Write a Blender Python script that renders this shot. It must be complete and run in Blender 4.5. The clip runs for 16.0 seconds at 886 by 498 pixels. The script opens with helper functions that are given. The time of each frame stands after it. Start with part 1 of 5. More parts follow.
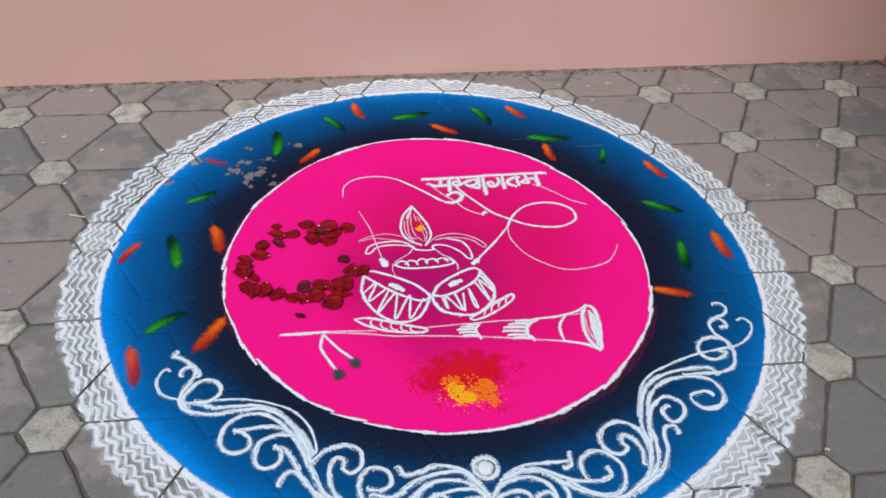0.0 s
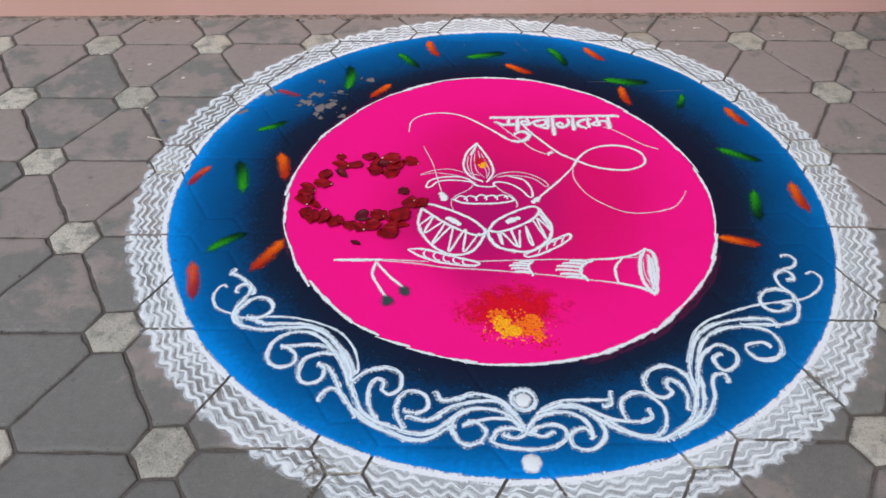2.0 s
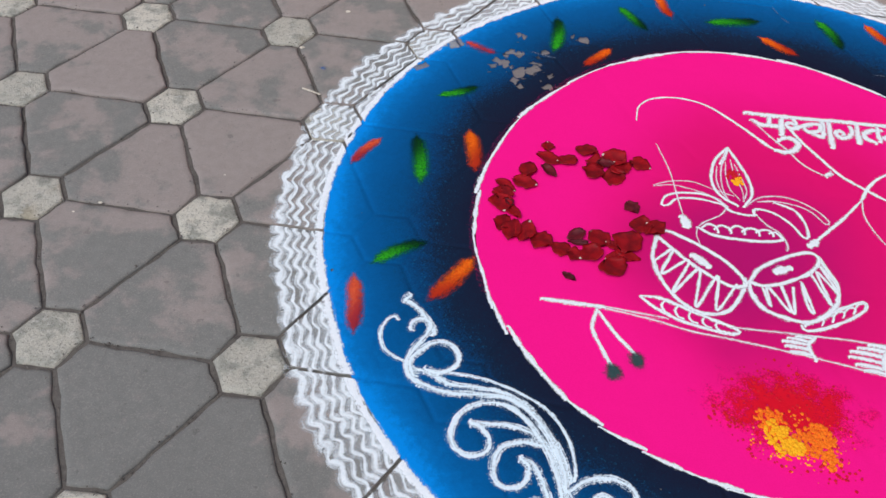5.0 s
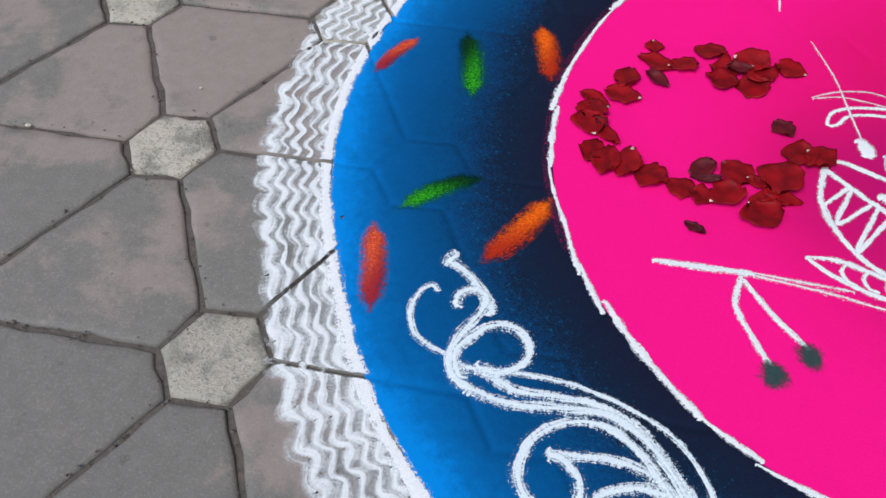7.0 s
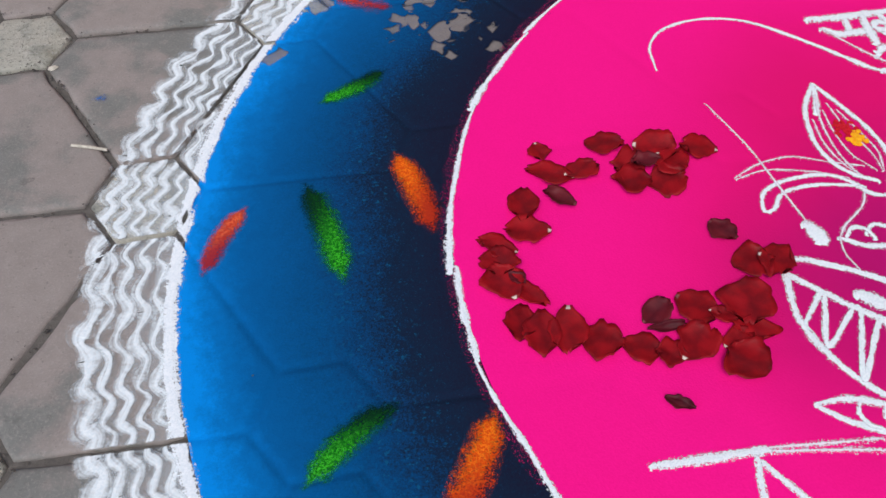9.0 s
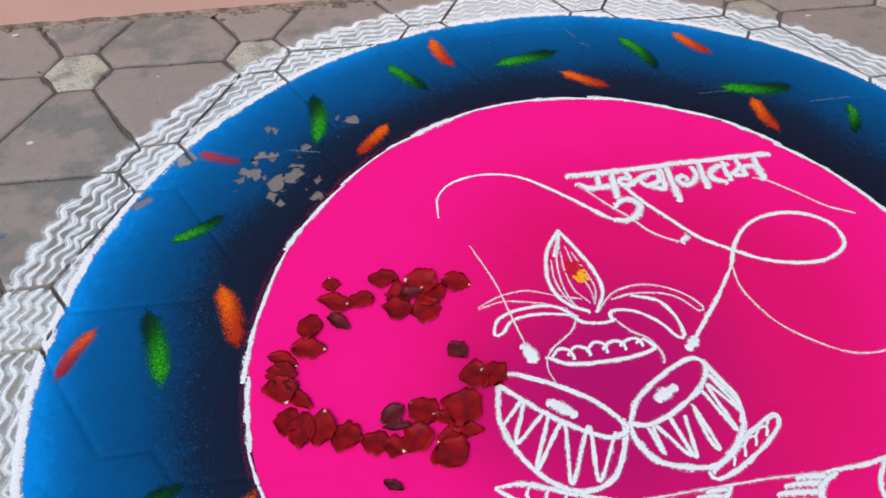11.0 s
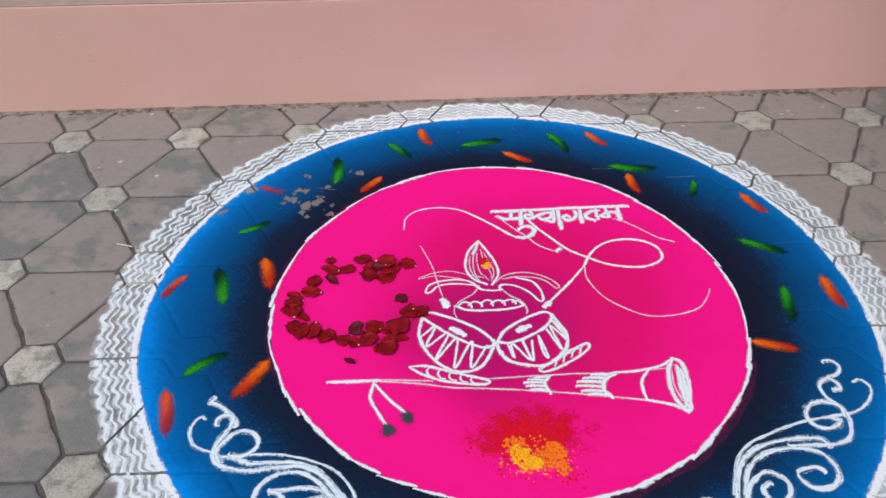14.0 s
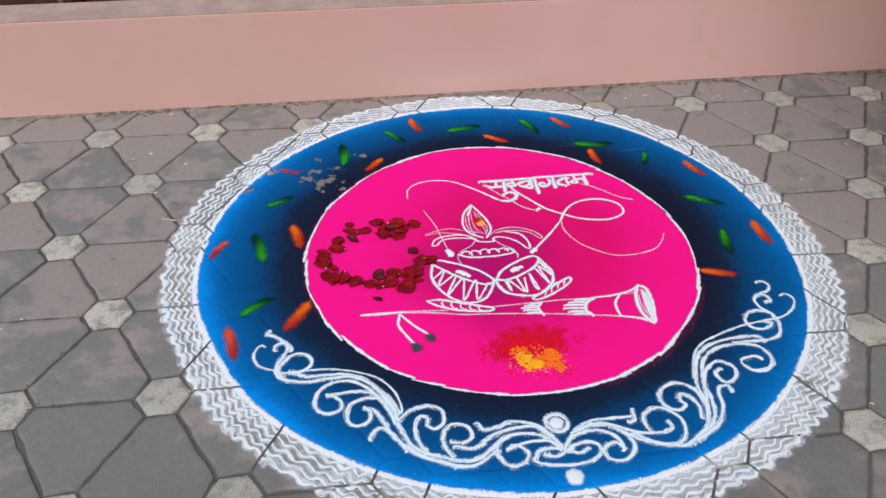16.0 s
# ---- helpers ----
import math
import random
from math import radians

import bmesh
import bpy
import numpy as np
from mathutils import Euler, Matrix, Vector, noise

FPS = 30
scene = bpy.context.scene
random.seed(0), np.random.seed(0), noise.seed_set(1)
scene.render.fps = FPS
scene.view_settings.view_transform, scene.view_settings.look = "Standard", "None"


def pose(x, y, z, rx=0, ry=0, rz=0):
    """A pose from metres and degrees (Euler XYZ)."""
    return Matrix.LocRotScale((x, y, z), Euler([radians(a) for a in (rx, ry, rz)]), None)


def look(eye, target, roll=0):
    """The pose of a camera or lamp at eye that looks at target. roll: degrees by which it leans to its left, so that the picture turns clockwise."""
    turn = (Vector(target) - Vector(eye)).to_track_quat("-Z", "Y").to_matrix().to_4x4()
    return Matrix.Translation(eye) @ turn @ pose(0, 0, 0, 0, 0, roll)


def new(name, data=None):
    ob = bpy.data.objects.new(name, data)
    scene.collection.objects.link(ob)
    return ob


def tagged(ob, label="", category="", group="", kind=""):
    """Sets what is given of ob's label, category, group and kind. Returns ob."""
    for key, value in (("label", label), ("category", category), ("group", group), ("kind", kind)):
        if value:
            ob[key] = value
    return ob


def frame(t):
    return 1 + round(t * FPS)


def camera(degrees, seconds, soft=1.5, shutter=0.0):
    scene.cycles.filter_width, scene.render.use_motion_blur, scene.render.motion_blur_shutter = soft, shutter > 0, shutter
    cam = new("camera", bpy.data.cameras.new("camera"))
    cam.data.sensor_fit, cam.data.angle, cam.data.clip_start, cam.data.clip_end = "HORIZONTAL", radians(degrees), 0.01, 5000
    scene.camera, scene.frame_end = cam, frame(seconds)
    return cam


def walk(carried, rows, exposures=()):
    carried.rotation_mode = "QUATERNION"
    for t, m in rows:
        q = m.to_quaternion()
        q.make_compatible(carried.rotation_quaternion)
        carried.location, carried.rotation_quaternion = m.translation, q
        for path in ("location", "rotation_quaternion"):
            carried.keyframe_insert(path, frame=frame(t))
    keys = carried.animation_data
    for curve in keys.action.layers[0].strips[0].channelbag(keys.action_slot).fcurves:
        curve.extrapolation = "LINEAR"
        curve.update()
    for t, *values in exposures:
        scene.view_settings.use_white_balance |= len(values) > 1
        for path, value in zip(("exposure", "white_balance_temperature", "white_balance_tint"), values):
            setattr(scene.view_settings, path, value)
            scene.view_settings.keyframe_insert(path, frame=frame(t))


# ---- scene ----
cam = camera(57.0, 16.0, soft=1.48)
PATH = [
    (0, (0.32, 0.249, 1.232), (0.605, 1.72, -0.093), 3.8),
    (0.5, (0.321, 0.232, 1.217), (0.455, 1.724, -0.108), 2.1),
    (1, (0.317, 0.223, 1.188), (0.383, 1.681, -0.18), 3.3),
    (1.5, (0.341, 0.199, 1.178), (0.355, 1.64, -0.21), 3.4),
    (2, (0.408, 0.205, 1.185), (0.449, 1.635, -0.213), 0.5),
    (2.5, (0.436, 0.265, 1.135), (0.527, 1.681, -0.275), -1.0),
    (3, (0.398, 0.333, 1.152), (0.514, 1.738, -0.267), -0.0),
    (3.5, (0.325, 0.444, 1.139), (0.411, 1.829, -0.302), 1.7),
    (4, (0.252, 0.525, 1.117), (0.282, 1.91, -0.325), 3.8),
    (4.5, (0.179, 0.588, 1.057), (0.08, 1.928, -0.425), 2.3),
    (5, (0.154, 0.631, 0.998), (0.009, 1.907, -0.535), 2.0),
    (5.2, (0.159, 0.641, 0.977), (0.012, 1.902, -0.568), 2.3),
    (7.3, (0.107, 0.924, 0.637), (-0.168, 2.12, -0.941), -2.9),
    (7.5, (0.094, 0.968, 0.63), (-0.161, 2.162, -0.954), -2.2),
    (8, (0.033, 1.072, 0.607), (-0.017, 2.253, -1.006), -0.2),
    (8.5, (0.002, 1.139, 0.604), (0.138, 2.285, -1.029), 1.7),
    (9, (0.019, 1.178, 0.617), (0.22, 2.34, -0.999), 0.4),
    (9.5, (0.063, 1.189, 0.683), (0.269, 2.386, -0.906), -0.3),
    (10, (0.139, 1.157, 0.766), (0.348, 2.375, -0.806), 1.2),
    (10.2, (0.177, 1.136, 0.795), (0.384, 2.365, -0.769), 1.7),
    (12.3, (0.269, 0.775, 0.972), (0.491, 2.215, -0.399), -2.3),
    (12.5, (0.267, 0.714, 1.019), (0.488, 2.178, -0.326), -2.6),
    (13, (0.305, 0.595, 1.093), (0.564, 2.075, -0.227), -1.3),
    (13.5, (0.355, 0.469, 1.105), (0.563, 1.969, -0.202), 0.4),
    (14, (0.373, 0.392, 1.136), (0.463, 1.926, -0.143), 0.0),
    (14.5, (0.382, 0.355, 1.159), (0.475, 1.892, -0.118), 0.1),
    (15, (0.328, 0.265, 1.193), (0.466, 1.829, -0.047), 0.2),
    (15.5, (0.234, 0.142, 1.207), (0.378, 1.702, -0.035), 0.2),
    (16, (0.202, 0.051, 1.231), (0.434, 1.607, -0.004), 0.8),
]
walk(cam, [(t, look(eye, target, roll)) for t, eye, target, roll in PATH],
     ((0, -0.07), (2, -0.11), (3.5, -0.09), (5, 0.0), (7.5, 0.02), (8.5, -0.03), (10, 0.01), (12.5, -0.07), (13.5, -0.06), (14.5, -0.01), (16, 0.0)))

# ---- daylight: bright overcast, open shade ----
SUN_ELEVATION, SUN_HEADING = 58.0, 205.0
world = bpy.data.worlds.new("sky")
scene.world = world
world.use_nodes = True
wn = world.node_tree
sky = wn.nodes.new("ShaderNodeTexSky")
sky.sky_type, sky.sun_disc = "NISHITA", False
sky.sun_elevation, sky.sun_rotation = radians(SUN_ELEVATION), radians(SUN_HEADING)
sky.air_density, sky.dust_density, sky.ozone_density = 1.0, 2.0, 0.9
wn.links.new(sky.outputs[0], wn.nodes["Background"].inputs[0])
wn.nodes["Background"].inputs[1].default_value = 0.13
sun = new("sun", bpy.data.lights.new("sun", "SUN"))
sun.data.energy, sun.data.angle, sun.data.color = 2.0, radians(25), (0.98, 0.97, 0.96)
a, e = radians(SUN_HEADING), radians(SUN_ELEVATION)
sun.matrix_world = look((0, 0, 0), (-math.sin(a) * math.cos(e), -math.cos(a) * math.cos(e), -math.sin(e)))

# ---- helpers for building ----
MIDDLE = (0.5685, 1.5925)  # the centre of the powder drawing
WALL_Y, LEDGE, WALL_DEPTH = 2.398, 0.302, 0.132


def put(name, verts, faces, material, parent=None, label="", uvs=None, smooth=False):
    """One mesh object out of vertices and faces; uvs: one pair for each vertex."""
    me = bpy.data.meshes.new(name)
    me.from_pydata([tuple(v) for v in verts], [], [tuple(int(i) for i in f) for f in faces])
    if uvs is not None:
        layer = me.uv_layers.new(name="UVMap")
        idx = np.empty(len(me.loops), dtype=np.int32)
        me.loops.foreach_get("vertex_index", idx)
        layer.data.foreach_set("uv", np.asarray(uvs, dtype=np.float32)[idx].ravel())
    if smooth:
        me.polygons.foreach_set("use_smooth", [True] * len(me.polygons))
    me.materials.append(material)
    me.update()
    ob = new(name, me)
    if parent is not None:
        ob.parent = parent
    if label:
        ob["label"] = label
    return ob


def part(name, bm, material, parent=None, label=""):
    me = bpy.data.meshes.new(name)
    bm.to_mesh(me)
    bm.free()
    me.materials.append(material)
    ob = new(name, me)
    if parent is not None:
        ob.parent = parent
    if label:
        ob["label"] = label
    return ob


def block(x0, y0, z0, x1, y1, z1, bevel=0.0, segments=2):
    bm = bmesh.new()
    bmesh.ops.create_cube(bm, size=1.0)
    for v in bm.verts:
        v.co = Vector((x0 + (v.co.x + 0.5) * (x1 - x0), y0 + (v.co.y + 0.5) * (y1 - y0), z0 + (v.co.z + 0.5) * (z1 - z0)))
    if bevel:
        bmesh.ops.bevel(bm, geom=list(bm.edges), offset=bevel, segments=segments, affect="EDGES", profile=0.5)
    return bm


# ---- materials ----
class Nodes:
    """A short hand for node trees."""

    def __init__(self, name, rough=0.9):
        self.mat = bpy.data.materials.new(name)
        self.mat.use_nodes = True
        self.tree = self.mat.node_tree
        self.bsdf = self.tree.nodes["Principled BSDF"]
        self.bsdf.inputs["Roughness"].default_value = rough
        self.bsdf.inputs["Specular IOR Level"].default_value = 0.25
        self.place = self.tree.nodes.new("ShaderNodeTexCoord")

    def add(self, kind, **values):
        n = self.tree.nodes.new(kind)
        for k, v in values.items():
            setattr(n, k, v)
        return n

    def link(self, a, b):
        self.tree.links.new(a, b)

    def noise(self, scale, detail=3.0, rough=0.55, space="Object", vector=None, distortion=0.0):
        n = self.add("ShaderNodeTexNoise")
        n.inputs["Scale"].default_value, n.inputs["Detail"].default_value, n.inputs["Roughness"].default_value = scale, detail, rough
        n.inputs["Distortion"].default_value = distortion
        self.link(vector if vector is not None else self.place.outputs[space], n.inputs["Vector"])
        return n.outputs["Fac"]

    def math(self, op, a, b=0.0, clamp=False):
        n = self.add("ShaderNodeMath", operation=op, use_clamp=clamp)
        for i, v in enumerate((a, b)):
            if isinstance(v, (int, float)):
                n.inputs[i].default_value = v
            else:
                self.link(v, n.inputs[i])
        return n.outputs[0]

    def band(self, value, lo, hi, out0=0.0, out1=1.0):
        n = self.add("ShaderNodeMapRange", interpolation_type="SMOOTHSTEP")
        self.link(value, n.inputs["Value"])
        for k, v in (("From Min", lo), ("From Max", hi), ("To Min", out0), ("To Max", out1)):
            n.inputs[k].default_value = v
        return n.outputs["Result"]

    def mix(self, fac, a, b, blend="MIX"):
        n = self.add("ShaderNodeMix", data_type="RGBA", blend_type=blend)
        for key, v in ((0, fac), (6, a), (7, b)):
            if isinstance(v, tuple):
                n.inputs[key].default_value = (*v, 1.0)
            elif isinstance(v, (int, float)):
                n.inputs[key].default_value = v
            else:
                self.link(v, n.inputs[key])
        return n.outputs[2]

    def ramp(self, value, stops):
        n = self.add("ShaderNodeValToRGB")
        el = n.color_ramp.elements
        while len(el) < len(stops):
            el.new(0.5)
        for x, (p, c) in zip(el, stops):
            x.position, x.color = p, (*c, 1.0)
        self.link(value, n.inputs[0])
        return n.outputs[0]

    def colour(self, socket):
        if isinstance(socket, tuple):
            self.bsdf.inputs["Base Color"].default_value = (*socket, 1.0)
        else:
            self.link(socket, self.bsdf.inputs["Base Color"])

    def bump(self, height, strength=0.3, distance=0.001):
        n = self.add("ShaderNodeBump")
        n.inputs["Strength"].default_value, n.inputs["Distance"].default_value = strength, distance
        self.link(height, n.inputs["Height"])
        self.link(n.outputs[0], self.bsdf.inputs["Normal"])

    def cut(self, alpha):
        """Lets the ground show through where alpha is 0."""
        self.link(alpha, self.bsdf.inputs["Alpha"])


def random_of(m):
    return m.add("ShaderNodeObjectInfo").outputs["Random"]


def world_place(m):
    return m.add("ShaderNodeNewGeometry").outputs["Position"]


def paver_material():
    m = Nodes("red_grey_concrete", 0.88)
    at = world_place(m)
    rnd = random_of(m)
    wide = m.noise(1.1, 2.0, 0.5, vector=at)
    worn = m.noise(6.0, 6.0, 0.62, vector=at, distortion=0.15)
    grain = m.noise(420.0, 3.0, 0.7, vector=at)
    fine = m.noise(60.0, 4.0, 0.65, vector=at)
    red = m.mix(fine, (0.236, 0.205, 0.188), (0.338, 0.293, 0.270))
    grey = m.mix(fine, (0.146, 0.147, 0.137), (0.230, 0.230, 0.213))
    sep = m.add("ShaderNodeSeparateXYZ")
    m.link(at, sep.inputs[0])
    back_red = m.band(sep.outputs["Y"], 1.05, 1.60, 0.0, 0.17)  # stones turn from grey to red with rising Y
    level = m.math("ADD", m.math("ADD", m.math("ADD", m.math("MULTIPLY", worn, 0.70), m.math("MULTIPLY", m.noise(24.0, 5.0, 0.65, vector=at), 0.28)), back_red), m.math("ADD", m.math("MULTIPLY", wide, 0.45), m.math("MULTIPLY", rnd, 0.14)))
    base = m.mix(m.band(level, 0.835, 0.945), grey, red)
    dust = m.noise(16.0, 6.0, 0.7, vector=at)
    base = m.mix(m.band(dust, 0.60, 0.75, 0.0, 0.35), base, (0.37, 0.32, 0.30))
    spots = m.noise(38.0, 2.0, 0.5, vector=at)
    base = m.mix(m.band(spots, 0.70, 0.74, 0.0, 0.35), base, (0.09, 0.085, 0.08))
    base = m.mix(m.band(grain, 0.48, 0.72, 0.0, 0.38), base, (0.40, 0.36, 0.33))
    base = m.mix(m.band(m.noise(240.0, 4.0, 0.75, vector=at), 0.58, 0.70, 0.0, 0.45), base, (0.085, 0.078, 0.07))
    base = m.mix(m.band(m.noise(95.0, 5.0, 0.7, vector=at), 0.60, 0.72, 0.0, 0.30), base, (0.36, 0.30, 0.27))
    front_dark = m.math("MULTIPLY", m.band(sep.outputs["Y"], 0.80, 1.30, 0.30, 0.0), m.band(worn, 0.35, 0.60, 1.0, 0.5))  # darker towards low Y, in blotches
    m.colour(m.mix(front_dark, base, (0.062, 0.063, 0.060)))
    m.bump(m.math("ADD", grain, m.math("MULTIPLY", fine, 1.5)), 0.35, 0.0012)
    return m.mat


def hexagon_material():
    m = Nodes("pale_rough_concrete", 0.95)
    at = world_place(m)
    rnd = random_of(m)
    pits = m.noise(210.0, 5.0, 0.8, vector=at)
    blot = m.noise(28.0, 4.0, 0.6, vector=at)
    tone = m.mix(rnd, (0.47, 0.455, 0.39), (0.64, 0.61, 0.52))
    base = m.mix(m.band(blot, 0.46, 0.66), tone, (0.33, 0.33, 0.285))
    ochre = m.noise(9.0, 2.0, 0.5, vector=at)
    base = m.mix(m.band(ochre, 0.60, 0.72, 0.0, 0.5), base, (0.45, 0.36, 0.22))
    base = m.mix(m.band(pits, 0.52, 0.64, 0.0, 0.72), base, (0.17, 0.17, 0.145))
    chips = m.noise(75.0, 4.0, 0.7, vector=at)
    base = m.mix(m.band(chips, 0.56, 0.68, 0.0, 0.6), base, (0.66, 0.64, 0.58))
    m.colour(base)
    m.bump(m.math("ADD", pits, m.math("MULTIPLY", chips, 0.8)), 0.9, 0.004)
    return m.mat


def joint_material():
    m = Nodes("dark_joint_sand", 1.0)
    at = world_place(m)
    n = m.noise(130.0, 4.0, 0.7, vector=at)
    m.colour(m.mix(n, (0.065, 0.058, 0.052), (0.18, 0.163, 0.147)))
    m.bump(n, 0.8, 0.003)
    return m.mat


def wall_material():
    m = Nodes("salmon_emulsion_paint", 0.72)
    at = world_place(m)
    wide = m.noise(0.9, 3.0, 0.5, vector=at)
    streak = m.noise(9.0, 5.0, 0.6, vector=at)
    fine = m.noise(140.0, 4.0, 0.7, vector=at)
    blister = m.noise(75.0, 1.0, 0.4, vector=at)
    base = m.mix(m.band(wide, 0.36, 0.62), (0.70, 0.430, 0.350), (0.78, 0.480, 0.440))
    base = m.mix(m.band(streak, 0.56, 0.75, 0.0, 0.30), base, (0.66, 0.41, 0.325))
    base = m.mix(m.band(fine, 0.62, 0.78, 0.0, 0.35), base, (0.74, 0.48, 0.42))
    m.colour(base)
    m.bump(m.math("ADD", m.math("MULTIPLY", fine, 0.5), m.band(blister, 0.72, 0.78, 0.0, 1.0)), 0.35, 0.0012)
    return m.mat


def ledge_material():
    m = Nodes("dusty_ledge_paint", 0.9)
    at = world_place(m)
    n = m.noise(11.0, 5.0, 0.65, vector=at)
    f = m.noise(160.0, 3.0, 0.7, vector=at)
    base = m.mix(m.band(n, 0.35, 0.68), (0.39, 0.285, 0.240), (0.49, 0.360, 0.310))
    m.colour(m.mix(m.band(f, 0.55, 0.75, 0.0, 0.3), base, (0.27, 0.21, 0.18)))
    m.bump(f, 0.4, 0.001)
    return m.mat


def soil_material():
    m = Nodes("dark_bed_soil", 1.0)
    at = world_place(m)
    n = m.noise(22.0, 6.0, 0.7, vector=at)
    m.colour(m.mix(n, (0.022, 0.010, 0.007), (0.085, 0.038, 0.027)))
    m.bump(n, 0.9, 0.02)
    return m.mat


def off_joints(m, grit):
    """1 on the flat of a stone, 0 where a joint swallows the powder."""
    gap = m.add("ShaderNodeAttribute", attribute_name="joint_gap").outputs["Fac"]
    return m.band(m.math("ADD", gap, m.math("MULTIPLY", m.math("SUBTRACT", grit, 0.5), 0.0022)), 0.0020, 0.0036)


def chalk_material(name, low, high, cover=1.0, grain=700.0, fuzz=1.7, soft=0.34, streak=1.5, hair=0.9, strays=0.85, joints=False, relief=0.5):
    """Loose powder poured as a line: UV x runs along it in metres, y across it from -1 to 1."""
    m = Nodes(name, 1.0)
    m.bsdf.inputs["Specular IOR Level"].default_value = 0.05
    at = world_place(m)
    sep = m.add("ShaderNodeSeparateXYZ")
    m.link(m.place.outputs["UV"], sep.inputs[0])
    off = m.math("ABSOLUTE", sep.outputs["Y"])
    g = m.noise(grain, 2.0, 0.6, vector=at)
    w = m.noise(110.0, 3.0, 0.65, vector=at)
    m.colour(m.mix(m.band(g, 0.3, 0.7), low, high))
    edge = m.math("ADD", m.math("MULTIPLY", off, 1.4), m.math("ADD", m.math("MULTIPLY", g, fuzz), m.math("MULTIPLY", w, 0.7)))
    pull = m.add("ShaderNodeMapping")
    pull.inputs["Scale"].default_value = (16.0, 2.6, 1.0)
    m.link(m.place.outputs["UV"], pull.inputs[0])
    drag = m.noise(1.0, 3.0, 0.6, vector=pull.outputs[0])
    edge = m.math("ADD", edge, m.math("MULTIPLY", m.math("SUBTRACT", drag, 0.46), streak))
    comb = m.add("ShaderNodeMapping")
    comb.inputs["Scale"].default_value = (330.0, 0.9, 1.0)
    m.link(m.place.outputs["UV"], comb.inputs[0])
    edge = m.math("ADD", edge, m.math("MULTIPLY", m.math("SUBTRACT", m.noise(1.0, 3.0, 0.65, vector=comb.outputs[0]), 0.5), hair))
    level = 0.5 * fuzz + 0.84 + 0.30 * cover
    core = m.band(edge, level - 0.5 * soft, level + 0.5 * soft, 1.0, 0.0)
    stray = m.math("MULTIPLY", m.band(m.noise(0.8 * grain, 1.0, 0.5, vector=at), 0.60, 0.68), m.band(off, 0.72, 1.0, strays, 0.0))
    held = m.math("MAXIMUM", core, stray)
    m.cut(m.math("MULTIPLY", held, off_joints(m, g)) if joints else held)
    m.bump(g, relief, 0.001)
    return m.mat


def blue_material():
    m = Nodes("blue_to_navy_powder", 1.0)
    m.bsdf.inputs["Specular IOR Level"].default_value = 0.08
    length = m.add("ShaderNodeVectorMath", operation="LENGTH")
    m.link(m.place.outputs["Object"], length.inputs[0])
    r = length.outputs["Value"]
    wide = m.noise(5.0, 3.0, 0.55)
    grain = m.noise(430.0, 3.0, 0.7)
    clump = m.noise(90.0, 4.0, 0.7)
    rr = m.math("ADD", r, m.math("ADD", m.math("MULTIPLY", m.math("SUBTRACT", wide, 0.5), 0.07), m.math("MULTIPLY", m.math("SUBTRACT", clump, 0.5), 0.045)))
    speck = m.noise(900.0, 1.0, 0.5)
    mixed = m.band(r, 0.56, 0.68, 1.0, 0.22)
    rr = m.math("ADD", rr, m.math("MULTIPLY", mixed, m.math("ADD", m.math("MULTIPLY", m.math("SUBTRACT", grain, 0.5), 0.10), m.math("MULTIPLY", m.math("SUBTRACT", speck, 0.5), 0.06))))
    side = m.add("ShaderNodeSeparateXYZ")
    m.link(m.place.outputs["Object"], side.inputs[0])
    rr = m.math("SUBTRACT", rr, m.band(side.outputs["X"], 0.05, 0.5, 0.0, 0.028))  # the navy was strewn wider on this side
    t = m.math("DIVIDE", m.math("SUBTRACT", rr, 0.47), 0.25, clamp=True)
    base = m.ramp(t, ((0.0, (0.009, 0.011, 0.030)), (0.24, (0.006, 0.018, 0.046)), (0.36, (0.003, 0.042, 0.130)), (0.50, (0.001, 0.067, 0.203)), (0.73, (0.001, 0.102, 0.312)), (0.86, (0.001, 0.154, 0.465)), (0.96, (0.001, 0.248, 0.745))))
    base = m.mix(m.band(speck, 0.68, 0.80, 0.0, 0.16), base, (0.02, 0.16, 0.42))
    flecks = m.math("MULTIPLY", m.band(m.noise(210.0, 2.0, 0.55), 0.63, 0.70), m.math("MULTIPLY", m.band(rr, 0.50, 0.54), m.band(rr, 0.57, 0.62, 1.0, 0.0)))
    base = m.mix(m.math("MULTIPLY", flecks, 0.6), base, (0.004, 0.10, 0.22))  # lighter grains spilt into the navy
    m.colour(base)
    m.bump(m.math("ADD", grain, clump), 0.35, 0.0012)
    # scuffed spot where the powder has been rubbed off the tiles
    gap = None
    for x, y, size in ((-0.450, 0.338, 0.062), (-0.440, 0.392, 0.036), (-0.398, 0.350, 0.036), (-0.426, 0.300, 0.026), (-0.364, 0.316, 0.040), (-0.434, 0.452, 0.022), (-0.566, 0.405, 0.030), (-0.624, 0.332, 0.028), (-0.312, 0.465, 0.026), (-0.385, 0.400, 0.022)):
        d = m.add("ShaderNodeVectorMath", operation="DISTANCE")
        m.link(m.place.outputs["Object"], d.inputs[0])
        d.inputs[1].default_value = (x, y, 0.0)
        near = m.band(d.outputs["Value"], size * 0.25, size, 1.0, 0.0)
        gap = near if gap is None else m.math("MAXIMUM", gap, near)
    bent = m.add("ShaderNodeVectorMath", operation="MULTIPLY_ADD")
    m.link(m.add("ShaderNodeTexNoise").outputs["Color"], bent.inputs[0])
    bent.inputs[0].links[0].from_node.inputs["Scale"].default_value = 20.0
    m.link(m.place.outputs["Object"], bent.inputs[0].links[0].from_node.inputs["Vector"])
    bent.inputs[1].default_value = (0.050, 0.050, 0.0)
